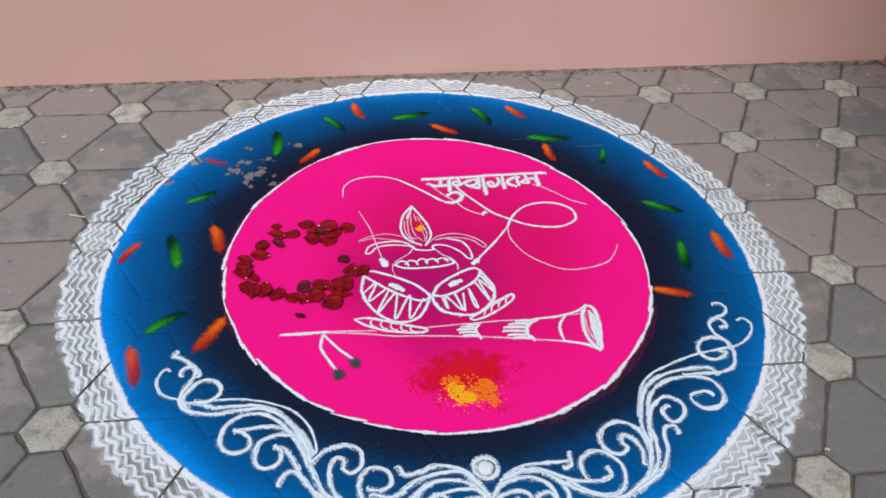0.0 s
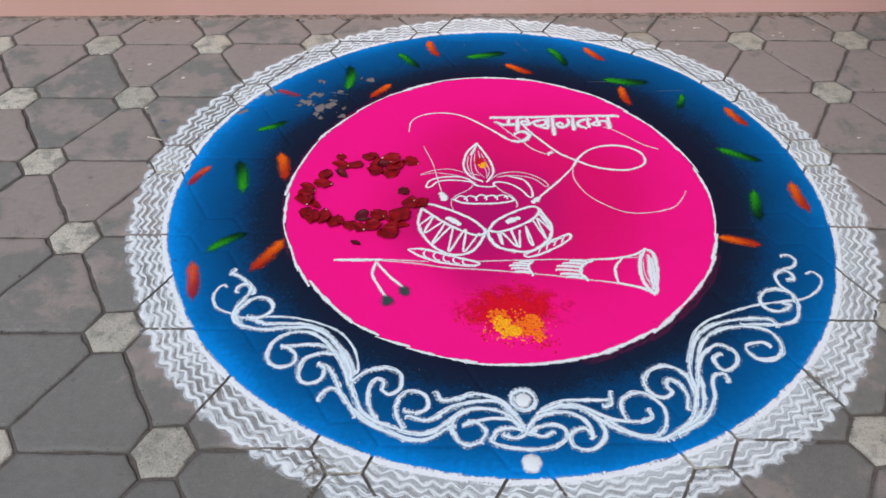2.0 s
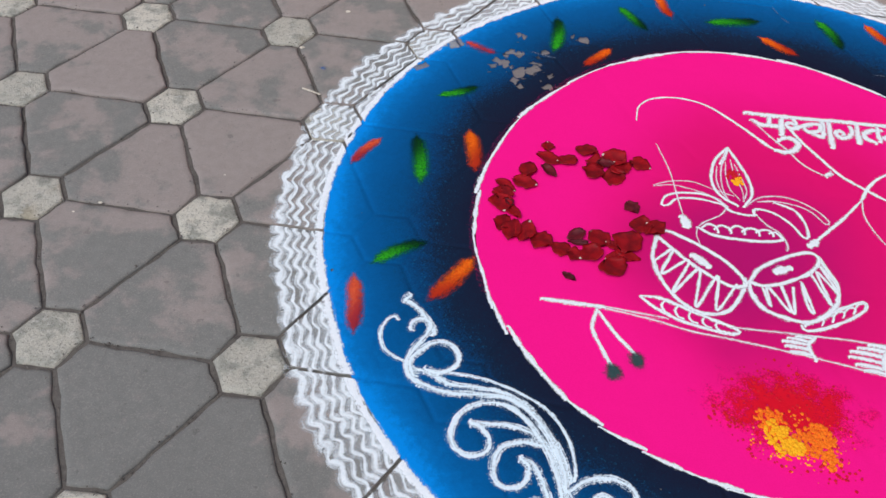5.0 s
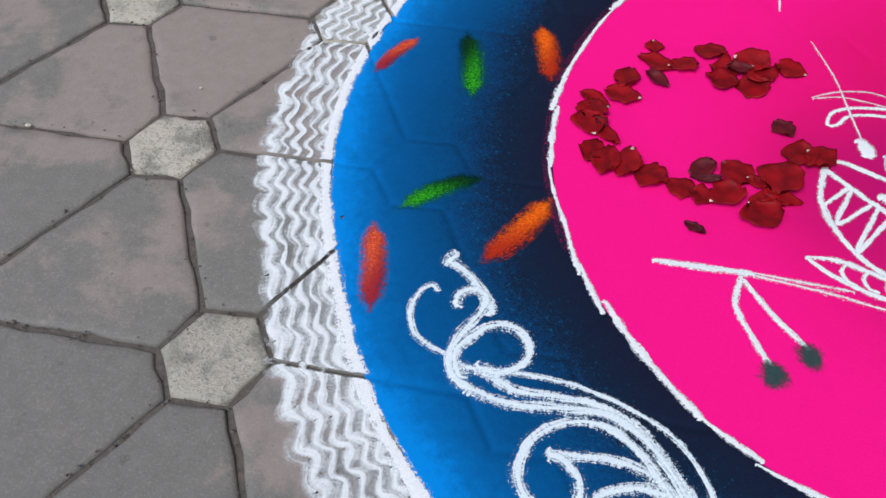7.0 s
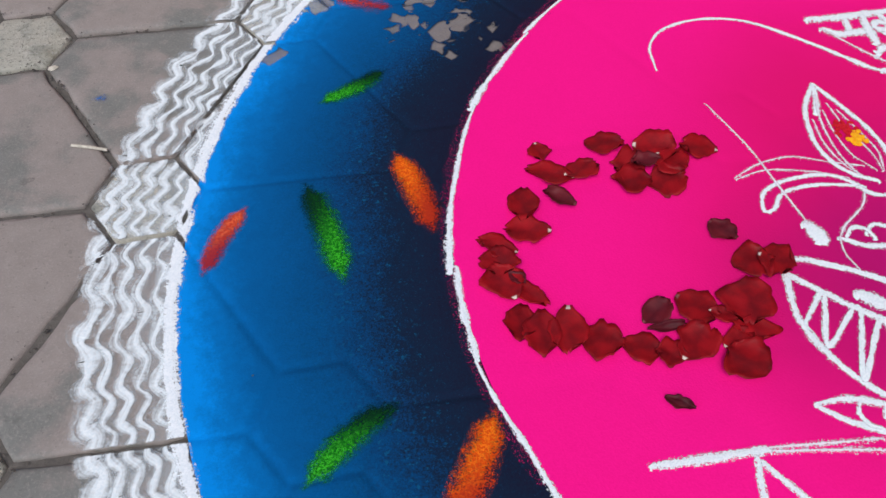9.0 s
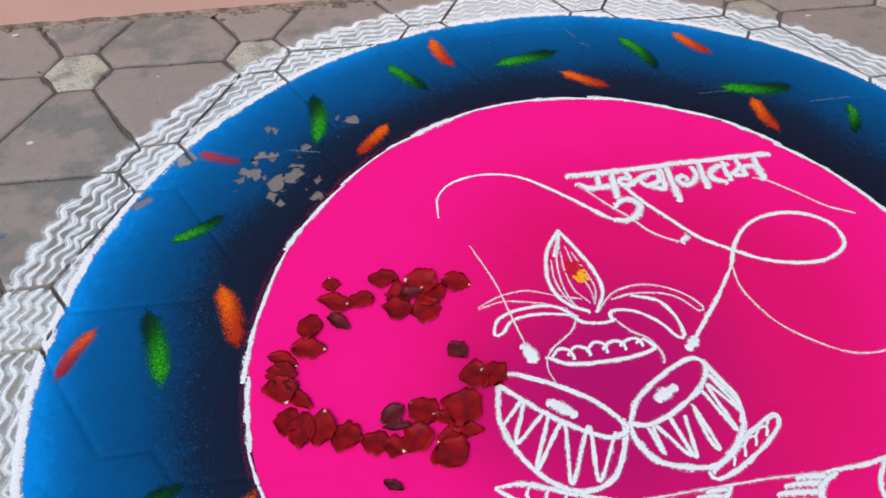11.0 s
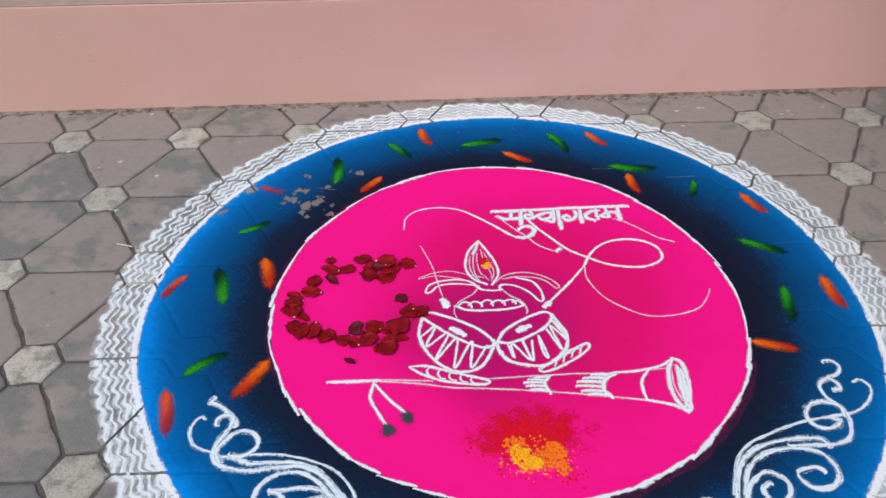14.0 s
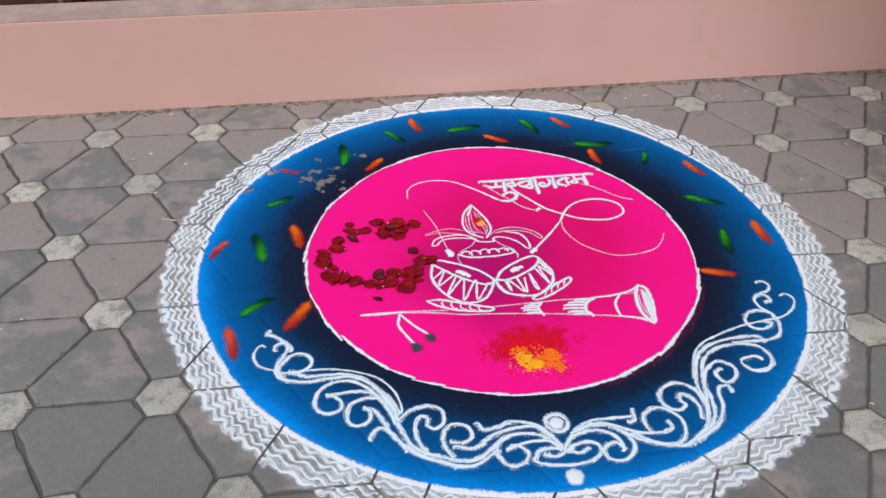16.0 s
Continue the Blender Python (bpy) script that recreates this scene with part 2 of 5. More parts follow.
    m.link(m.place.outputs["Object"], bent.inputs[2])
    cells = m.add("ShaderNodeTexVoronoi", feature="F1", distance="MANHATTAN")
    cells.inputs["Scale"].default_value = 34.0
    m.link(bent.outputs[0], cells.inputs["Vector"])
    pick = m.add("ShaderNodeSeparateColor")
    m.link(cells.outputs["Color"], pick.inputs[0])
    ragged = m.noise(120.0, 3.0, 0.6)
    lost = m.math("ADD", pick.outputs[0], m.math("ADD", m.math("MULTIPLY", gap, 0.95), m.math("MULTIPLY", m.math("SUBTRACT", ragged, 0.5), 1.0)))
    lost = m.math("MULTIPLY", m.band(lost, 0.93, 1.02), m.band(cells.outputs["Distance"], 0.62, 0.80, 1.0, 0.0))
    lost = m.math("MULTIPLY", lost, m.band(gap, 0.04, 0.14))
    tiny = m.band(m.noise(48.0, 2.0, 0.5), 0.765, 0.785)
    m.cut(m.math("SUBTRACT", 1.0, m.math("MULTIPLY", m.math("MAXIMUM", lost, tiny), 0.85), clamp=True))
    return m.mat


def pink_material():
    m = Nodes("magenta_pink_powder", 1.0)
    m.bsdf.inputs["Specular IOR Level"].default_value = 0.05
    wide = m.noise(4.0, 3.0, 0.5)
    grain = m.noise(500.0, 2.0, 0.6)

    def near(x, y, inner, outer, flat=1.0):
        mp = m.add("ShaderNodeMapping")
        mp.inputs["Location"].default_value, mp.inputs["Scale"].default_value = (-x, -y * flat, 0), (1, flat, 1)
        m.link(m.place.outputs["Object"], mp.inputs[0])
        ln = m.add("ShaderNodeVectorMath", operation="LENGTH")
        m.link(mp.outputs[0], ln.inputs[0])
        d = m.math("ADD", ln.outputs["Value"], m.math("MULTIPLY", m.math("SUBTRACT", wide, 0.5), 0.16))
        return m.band(d, inner, outer, 1.0, 0.0)

    base = m.mix(grain, (0.90, 0.007, 0.230), (1.0, 0.011, 0.285))
    base = m.mix(near(0.06, 0.00, 0.17, 0.42), base, (0.75, 0.007, 0.155))
    base = m.mix(near(-0.025, -0.085, 0.04, 0.25), base, (0.46, 0.007, 0.145))
    m.colour(base)
    m.bump(grain, 0.35, 0.0008)
    return m.mat


def dab_material(name, bright, glow, dark, cover=1.0):
    """A pinch of coloured powder: UV x from the bright tip (0) to the thin tail (1), y across."""
    m = Nodes(name, 1.0)
    m.bsdf.inputs["Specular IOR Level"].default_value = 0.05
    at = world_place(m)
    sep = m.add("ShaderNodeSeparateXYZ")
    m.link(m.place.outputs["UV"], sep.inputs[0])
    g = m.noise(560.0, 3.0, 0.7, vector=at)
    w = m.noise(120.0, 3.0, 0.6, vector=at)
    u = m.math("ADD", m.math("ADD", sep.outputs["X"], m.math("MULTIPLY", sep.outputs["Y"], 0.22)), m.math("MULTIPLY", m.math("SUBTRACT", g, 0.5), 1.3))
    c = m.noise(300.0, 3.0, 0.7, vector=at)
    body = m.mix(m.band(m.math("ADD", m.math("MULTIPLY", g, 0.6), m.math("MULTIPLY", c, 0.4)), 0.46, 0.56), bright, glow)
    body = m.mix(m.band(m.noise(260.0, 4.0, 0.75, vector=at), 0.56, 0.66, 0.0, 0.7), body, dark)  # the ground shows between the grains
    m.colour(m.mix(m.band(u, 0.30, 0.80), body, dark))
    off = m.math("ABSOLUTE", sep.outputs["Y"])
    edge = m.math("ADD", off, m.math("ADD", m.math("MULTIPLY", g, 1.9), m.math("MULTIPLY", w, 0.7)))
    ends = m.math("ABSOLUTE", m.math("SUBTRACT", sep.outputs["X"], 0.5))
    edge = m.math("ADD", edge, m.band(ends, 0.30, 0.5, 0.0, 0.75))
    m.cut(m.band(edge, 0.48 + cover, 1.32 + cover, 1.0, 0.0))
    m.bump(g, 0.6, 0.0012)
    return m.mat


def dust_material(name, low, high, cover):
    """Powder strewn round a middle: UV runs from -1 to 1 both ways."""
    m = Nodes(name, 1.0)
    m.bsdf.inputs["Specular IOR Level"].default_value = 0.05
    at = world_place(m)
    ln = m.add("ShaderNodeVectorMath", operation="LENGTH")
    m.link(m.place.outputs["UV"], ln.inputs[0])
    g = m.noise(330.0, 3.0, 0.7, vector=at)
    w = m.noise(34.0, 4.0, 0.65, vector=at)
    m.colour(m.mix(g, low, high))
    d = m.math("ADD", ln.outputs["Value"], m.math("ADD", m.math("MULTIPLY", m.math("SUBTRACT", g, 0.5), 1.1), m.math("MULTIPLY", m.math("SUBTRACT", w, 0.5), 1.7)))
    m.cut(m.band(d, cover - 0.30, cover + 0.40, 0.9, 0.0))
    m.bump(g, 0.5, 0.001)
    return m.mat


def haze_material():
    """White powder dragged thin over the tiles: UV x along the ring in metres, y from 0 inside to 1 outside."""
    m = Nodes("thin_white_powder", 1.0)
    at = world_place(m)
    sep = m.add("ShaderNodeSeparateXYZ")
    m.link(m.place.outputs["UV"], sep.inputs[0])
    g = m.noise(520.0, 2.0, 0.6, vector=at)
    w = m.noise(13.0, 3.0, 0.6, vector=at)
    where = m.add("ShaderNodeSeparateXYZ")
    m.link(m.place.outputs["Object"], where.inputs[0])
    thin = m.math("ADD", m.math("MULTIPLY", m.noise(2.5, 2.0, 0.5, vector=at), 0.7), m.math("SUBTRACT", m.band(where.outputs["X"], -0.65, 0.1, 0.26, 0.0), m.band(where.outputs["Y"], 0.45, 0.70, 0.0, 0.22)))
    v = m.math("ADD", m.math("ADD", m.math("MULTIPLY", sep.outputs["Y"], 0.42), m.band(sep.outputs["Y"], 0.72, 1.0, 0.0, 0.9)), m.math("ADD", m.math("MULTIPLY", g, 0.8), m.math("ADD", m.math("MULTIPLY", w, 0.75), thin)))
    m.colour(m.mix(w, (0.56, 0.62, 0.66), (0.66, 0.71, 0.74)))
    m.cut(m.math("MULTIPLY", m.band(v, 0.85, 1.75, 0.95, 0.0), off_joints(m, g)))
    return m.mat


def plain(name, low, high, rough=0.9, scale=60.0, bump=0.0):
    m = Nodes(name, rough)
    n = m.noise(scale, 4.0, 0.65, vector=world_place(m))
    m.colour(m.mix(m.band(n, 0.3, 0.7), low, high))
    if bump:
        m.bump(n, 0.6, bump)
    return m.mat


def petal_material(name, low, high, base):
    m = Nodes(name, 0.55)
    m.bsdf.inputs["Specular IOR Level"].default_value = 0.18
    sep = m.add("ShaderNodeSeparateXYZ")
    m.link(m.place.outputs["UV"], sep.inputs[0])
    vein = m.noise(42.0, 4.0, 0.6)
    rnd = random_of(m)
    body = m.mix(m.math("ADD", m.band(vein, 0.30, 0.70, 0.0, 0.75), m.math("MULTIPLY", rnd, 0.35), clamp=True), low, high)
    mid = m.math("ABSOLUTE", m.math("SUBTRACT", sep.outputs["Y"], 0.5))
    tip = m.math("MULTIPLY", m.math("MULTIPLY", m.band(sep.outputs["X"], 0.05, 0.09, 1.0, 0.0), m.band(mid, 0.14, 0.26, 1.0, 0.0)), m.band(rnd, 0.35, 0.4))
    m.colour(m.mix(tip, body, base))
    m.bump(vein, 0.35, 0.0015)
    return m.mat


PAVER, PALE, JOINT, PAINT, LEDGE_PAINT, SOIL = paver_material(), hexagon_material(), joint_material(), wall_material(), ledge_material(), soil_material()
WHITE = chalk_material("white_rangoli_powder", (0.70, 0.78, 0.83), (0.88, 0.935, 0.96), hair=0.95, fuzz=1.25, strays=0.5)
SOLID = chalk_material("heaped_white_powder", (0.70, 0.78, 0.83), (0.88, 0.935, 0.96), cover=1.5, streak=0.3, hair=0.7, fuzz=1.2)
EDGING = chalk_material("white_edging_powder", (0.74, 0.81, 0.86), (0.90, 0.94, 0.97), hair=1.1, fuzz=1.3, joints=True, strays=0.3)
FAINT = chalk_material("thin_white_line_powder", (0.70, 0.68, 0.76), (0.88, 0.86, 0.92), cover=0.1, soft=0.5, hair=0.8)
WAVE = chalk_material("white_border_powder", (0.70, 0.78, 0.82), (0.88, 0.93, 0.95), cover=0.50, grain=520.0, fuzz=0.8, soft=1.3, hair=0.7, streak=2.1, strays=0.25, joints=True, relief=0.25)
SCROLL = chalk_material("white_scroll_powder", (0.60, 0.76, 0.86), (0.85, 0.94, 0.99), cover=0.80, streak=2.6, soft=0.45, hair=1.25, fuzz=1.25, strays=0.5)
SCRATCH = chalk_material("scratched_blue_powder", (0.16, 0.22, 0.30), (0.34, 0.40, 0.46), cover=-1.2, soft=0.6)
SPILL = chalk_material("stray_pink_powder", (0.40, 0.006, 0.10), (0.65, 0.008, 0.17), cover=-2.0, soft=1.2, grain=1000.0)
BLUE, PINK, HAZE = blue_material(), pink_material(), haze_material()
ORANGE = dab_material("orange_powder", (0.70, 0.072, 0.006), (0.98, 0.23, 0.013), (0.42, 0.030, 0.012))
RED_DAB = dab_material("vermilion_powder", (0.56, 0.048, 0.024), (0.86, 0.17, 0.06), (0.32, 0.025, 0.04))
RUBBED = dab_material("rubbed_vermilion_powder", (0.48, 0.030, 0.018), (0.72, 0.10, 0.03), (0.36, 0.025, 0.04), 0.60)
GREEN = dab_material("green_powder", (0.006, 0.150, 0.008), (0.050, 0.50, 0.025), (0.003, 0.032, 0.012))
SMEAR = dust_material("stray_blue_powder", (0.01, 0.10, 0.34), (0.04, 0.20, 0.55), 0.05)
TASSEL = dust_material("dark_green_tassel_powder", (0.014, 0.045, 0.050), (0.045, 0.10, 0.10), 0.75)
RED_DUST = dust_material("red_kumkum_powder", (0.68, 0.005, 0.020), (0.84, 0.012, 0.030), 0.66)
SAFFRON, TURMERIC, CRIMSON = (plain("saffron_powder", (0.82, 0.12, 0.008), (0.95, 0.24, 0.015), 1.0, 300.0, 0.001), plain("turmeric_powder", (0.88, 0.36, 0.008), (0.98, 0.52, 0.02), 1.0, 300.0, 0.001), plain("crimson_powder", (0.5, 0.006, 0.02), (0.7, 0.015, 0.03), 1.0, 300.0, 0.001))
PETAL = petal_material("dark_red_petal", (0.110, 0.002, 0.006), (0.360, 0.005, 0.011), (0.75, 0.62, 0.55))
DRY_PETAL = petal_material("dried_purple_petal", (0.050, 0.004, 0.010), (0.150, 0.010, 0.018), (0.20, 0.05, 0.06))
DULL_STRAW = plain("dull_grey_straw", (0.17, 0.16, 0.13), (0.38, 0.36, 0.31), 0.9, 200.0)
STRAW = plain("bleached_straw", (0.46, 0.42, 0.34), (0.68, 0.63, 0.54), 0.85, 200.0)
RUBBLE = plain("mortar_crumbs", (0.11, 0.085, 0.07), (0.34, 0.26, 0.22), 1.0, 40.0, 0.003)
GRIT = plain("dark_joint_grit", (0.06, 0.053, 0.047), (0.17, 0.152, 0.137), 1.0, 90.0)
DRY_LEAF = plain("dry_brown_leaf", (0.20, 0.10, 0.055), (0.42, 0.27, 0.17), 0.8, 50.0, 0.002)
STEM = plain("grey_plant_stem", (0.12, 0.085, 0.07), (0.28, 0.21, 0.18), 0.85, 60.0, 0.002)
# colour of the unseen walls, reddened and lightened to bounce warm light
FAR = plain("unseen_wall_render", (0.36, 0.175, 0.125), (0.44, 0.22, 0.165), 0.9, 3.0)

# ---- ground, wall and bed ----
ground = put("ground", [(-150, -150, -0.006), (150, -150, -0.006), (150, 150, -0.006), (-150, 150, -0.006)], [(0, 1, 2, 3)], JOINT)
tagged(ground, "dark sandy ground under the paving joints", "ground", kind="structure")

random.seed(4)
wall = tagged(part("wall_north", block(-7, WALL_Y, -0.05, 6.0, WALL_Y + WALL_DEPTH, LEDGE - 0.004, 0.003), PAINT), "low salmon-pink painted plinth wall behind the paving", "wall", kind="structure")
top = tagged(part("wall_ledge", block(-7, WALL_Y + 0.0012, LEDGE - 0.0038, 6.0, WALL_Y + WALL_DEPTH - 0.001, LEDGE, 0.0016), LEDGE_PAINT), "dusty flat top of the low pink wall", "ledge", kind="structure")

# soil bed behind the ledge, uneven
nx, ny = 150, 34
bed = []
for j in range(ny):
    for i in range(nx):
        x, y = -5 + 9.5 * i / (nx - 1), WALL_Y + WALL_DEPTH + 0.004 + 2.6 * j / (ny - 1)
        bed.append((x, y, 0.235 + 0.05 * noise.noise(Vector((x * 3, y * 3, 0))) + 0.02 * noise.noise(Vector((x * 14, y * 14, 3)))))
soil = put("soil_bed", bed, [(j * nx + i, j * nx + i + 1, (j + 1) * nx + i + 1, (j + 1) * nx + i) for j in range(ny - 1) for i in range(nx - 1)], SOIL, smooth=True)
tagged(soil, "dark brown soil of a bed behind the low wall", "soil", kind="structure")
# out-of-view wall, added to block skylight from the right
side = tagged(part("unseen_wall_east", block(2.15, -0.9, -0.05, 2.35, 5.1, 4.2, 0.01), FAR), "unseen brown wall added to shade the right side", "wall", kind="structure")
# out-of-view slab, added so its soft shadow darkens the right end
eave = tagged(part("eave", block(1.36, -0.2, 2.38, 2.149, 5.1, 2.50, 0.01), FAR), "unseen slab added overhead to shade the right side", "eave", kind="structure")
house = tagged(part("wall_far", block(-7, 5.1, -0.05, 6.0, 5.3, 3.2, 0.01), FAR), "plain rendered wall beyond the soil bed", "wall", kind="structure")


def tube(points, radii, sides=7):
    """A bent round stem through the points."""
    verts, faces = [], []
    n = len(points)
    for i, (p, r) in enumerate(zip(points, radii)):
        p = Vector(p)
        d = (Vector(points[min(i + 1, n - 1)]) - Vector(points[max(i - 1, 0)])).normalized()
        a = d.orthogonal().normalized()
        b = d.cross(a)
        for k in range(sides):
            t = 2 * math.pi * k / sides
            verts.append(p + r * (math.cos(t) * a + math.sin(t) * b))
    for i in range(n - 1):
        for k in range(sides):
            faces.append((i * sides + k, i * sides + (k + 1) % sides, (i + 1) * sides + (k + 1) % sides, (i + 1) * sides + k))
    faces += [tuple(range(sides - 1, -1, -1)), tuple((n - 1) * sides + k for k in range(sides))]
    return verts, faces


def plant_stem(x, y, height, lean, radius):
    pts = [(x + lean * t * t, y + 0.03 * math.sin(3 * t), 0.21 + height * t) for t in (0, 0.25, 0.5, 0.75, 1.0)]
    v, f = tube(pts, [radius * (1 - 0.4 * t) for t in (0, 0.25, 0.5, 0.75, 1.0)])
    return tagged(put("plant_stem", v, f, STEM, smooth=True), "bare grey-brown plant stem standing in the soil bed", "stem", "plant stems")


def dry_leaf(x, y, z, length, turn, curl):
    verts, faces, n, w = [], [], 9, 5
    for i in range(n):
        t = i / (n - 1)
        half = 0.30 * length * math.sin(math.pi * (0.08 + 0.9 * t)) ** 0.8
        for k in range(w):
            s = 2 * k / (w - 1) - 1
            verts.append((length * (t - 0.5), half * s, curl * (0.35 * s * s + 0.8 * (t - 0.4) ** 2) * length + 0.006 * math.sin(9 * t + 4 * s)))
    m = n * w
    verts += [(x_, y_, z_ - 0.0012) for x_, y_, z_ in verts]
    for i in range(n - 1):
        for k in range(w - 1):
            q = (i * w + k, (i + 1) * w + k, (i + 1) * w + k + 1, i * w + k + 1)
            faces += [q, tuple(m + j for j in reversed(q))]
    ob = put("dry_leaf", verts, faces, DRY_LEAF, smooth=True)
    ob.matrix_world = pose(x, y, z, 8, -6, turn)
    return tagged(ob, "curled dry brown leaf lying on the soil bed", "leaf", "dry leaves")


for x, y, h, lean, r in ((-0.60, 2.60, 0.32, -0.12, 0.009), (-0.12, 2.62, 0.25, 0.01, 0.010), (0.39, 2.60, 0.22, 0.01, 0.005), (0.26, 2.62, 0.2, -0.02, 0.006), (-1.35, 2.8, 0.3, 0.06, 0.009)):
    plant_stem(x, y, h, lean, r)
for x, y, z, ln, turn, curl in ((-0.530, 2.585, 0.285, 0.075, 12, 0.9), (-0.462, 2.60, 0.292, 0.085, 35, 1.0), (-0.155, 2.60, 0.268, 0.06, -30, 0.8), (-0.08, 2.60, 0.266, 0.05, 70, 0.9), (-1.05, 2.68, 0.275, 0.09, -20, 0.7)):
    dry_leaf(x, y, z, ln, turn, curl)

# ---- paving lattice ----
STEP, ROW, CORNER, TWIST = 0.3005, 0.2605, 0.0575, 2.0
ORIGIN = (-0.1815, 2.2505)
JOINT_HALF = 0.0021


def hex_corner(cx, cy, k):
    t = radians(TWIST + 60 * k)
    return (cx + CORNER * math.cos(t), cy + CORNER * math.sin(t))


def lattice(i, j):
    return (ORIGIN[0] + STEP * (i + 0.5 * (j % 2)), ORIGIN[1] - ROW * j)


def shape_hex():
    return [hex_corner(0, 0, k) for k in range(6)]


def shape_up():
    a, b, c = (0, 0), (STEP, 0), (STEP / 2, ROW)
    return [hex_corner(*a, 1), hex_corner(*a, 0), hex_corner(*b, 3), hex_corner(*b, 2), hex_corner(*c, 5), hex_corner(*c, 4)]


def shape_down():
    a, c, d = (0, 0), (STEP / 2, ROW), (-STEP / 2, ROW)
    return [hex_corner(*a, 1), hex_corner(*c, 4), hex_corner(*c, 3), hex_corner(*d, 0), hex_corner(*d, 5), hex_corner(*a, 2)]


def inset(poly, d):
    """Moves each side of a convex polygon inwards by d."""
    out, n = [], len(poly)
    for i in range(n):
        p0, p1, p2 = (Vector(poly[(i + k) % n]) for k in (-1, 0, 1))
        e0, e1 = (p1 - p0).normalized(), (p2 - p1).normalized()
        n0, n1 = Vector((-e0.y, e0.x)), Vector((-e1.y, e1.x))
        m = (n0 + n1) / max(0.2, 1 + n0.dot(n1))
        out.append(p1 + d * m)
    return out


def paver_geometry(poly, thick=0.03, seed=0):
    """A paving stone with a worn, slightly chipped rim; its top lies at 0."""
    rnd = random.Random(seed)
    corners = inset(poly, JOINT_HALF)
    rim, n = [], len(corners)
    for i in range(n):
        p, q = corners[i], corners[(i + 1) % n]
        cuts = (0.0, 0.13, 0.26, 0.38, 0.5, 0.63, 0.75, 0.88) if (q - p).length > 0.1 else (0.0, 0.34, 0.67)
        side = (q - p).normalized()
        inward = Vector((-side.y, side.x))
        for t in cuts:
            rim.append(p.lerp(q, t) + inward * ((rnd.uniform(-0.0006, 0.0020) if rnd.random() < 0.85 else rnd.uniform(0.002, 0.0042)) if t else rnd.uniform(0.0, 0.0022)))
    m = len(rim)
    middle = sum(rim, Vector((0, 0))) / m
    verts = [(p.x, p.y, -thick) for p in rim] + [(p.x, p.y, -0.0046) for p in rim]
    for low, near, far in ((-0.0017, 0.0010, 0.0018), (-0.0003, 0.0034, 0.0064), (0.0, 0.012, 0.014)):
        for p in rim:
            q = p + (middle - p).normalized() * rnd.uniform(near, far)
            verts.append((q.x, q.y, low * rnd.uniform(0.6, 1.5)))
    faces = [tuple(range(4 * m, 5 * m))]
    for r in range(4):
        faces += [(r * m + i, r * m + (i + 1) % m, (r + 1) * m + (i + 1) % m, (r + 1) * m + i) for i in range(m)]
    return verts, faces


def mesh_of(name, poly, material, seed):
    v, f = paver_geometry(poly, seed=seed)
    me = bpy.data.meshes.new(name)
    me.from_pydata(v, [], f)
    me.polygons.foreach_set("use_smooth", [True] * len(me.polygons))
    me.materials.append(material)
    return me


NEAR = (-1.35, -0.55, 2.75, 2.40)  # x0, y0, x1, y1 of the stretch whose stones are single


def joint_segments(x0, y0, x1, y1):
    """The middle lines of all joints in a rectangle, as rows of two ends."""
    rows = []
    for j in range(-1, 13):
        for i in range(-6, 13):
            cx, cy = lattice(i, j)
            if not (x0 - STEP < cx < x1 + STEP and y0 - STEP < cy < y1 + STEP):
                continue
            for k in range(6):
                rows.append((*hex_corner(cx, cy, k), *hex_corner(cx, cy, k + 1)))
            for k, (dx, dy) in enumerate(((STEP, 0), (STEP / 2, ROW), (-STEP / 2, ROW))):
                rows.append((*hex_corner(cx, cy, k), *hex_corner(cx + dx, cy + dy, k + 3)))
    return np.array(rows)


SEGMENTS = joint_segments(MIDDLE[0] - 0.9, MIDDLE[1] - 0.9, MIDDLE[0] + 0.9, MIDDLE[1] + 0.9)


def joint_distance(points):
    """How far each point (relative to the drawing's middle) lies from the nearest joint."""
    p = np.asarray(points, dtype=float)[:, :2] + np.array(MIDDLE)
    best = np.full(len(p), 9.0)
    for ax, ay, bx, by in SEGMENTS:
        dx, dy = bx - ax, by - ay
        t = np.clip(((p[:, 0] - ax) * dx + (p[:, 1] - ay) * dy) / (dx * dx + dy * dy), 0, 1)
        best = np.minimum(best, np.hypot(p[:, 0] - ax - t * dx, p[:, 1] - ay - t * dy))
    return best


# ---- the powder drawing ----
rangoli = new("rangoli")
rangoli.location = (*MIDDLE, 0)
tagged(rangoli, "round pink and blue powder rangoli drawn on the paving", "rangoli")
R_PINK, R_BLUE, R_OUT = 0.4708, 0.7117, 0.795


def pink_edge(t):
    """The hand-drawn outline of the pink disc, not quite round."""
    return R_PINK + 0.0028 * math.cos(t) - 0.0105 * math.sin(t) - 0.0028 * math.cos(2 * t) + 0.0006 * math.sin(2 * t) - 0.0008 * math.cos(3 * t) - 0.0036 * math.sin(3 * t)


def blue_edge(t):
    return R_BLUE + 0.0030 * math.cos(t) - 0.0050 * math.sin(t) + 0.0045 * math.cos(2 * t) + 0.0010 * math.sin(2 * t) - 0.0033 * math.cos(3 * t) - 0.0013 * math.sin(3 * t) - 0.006 * math.exp(-((t - 3.54) / 0.15) ** 2)


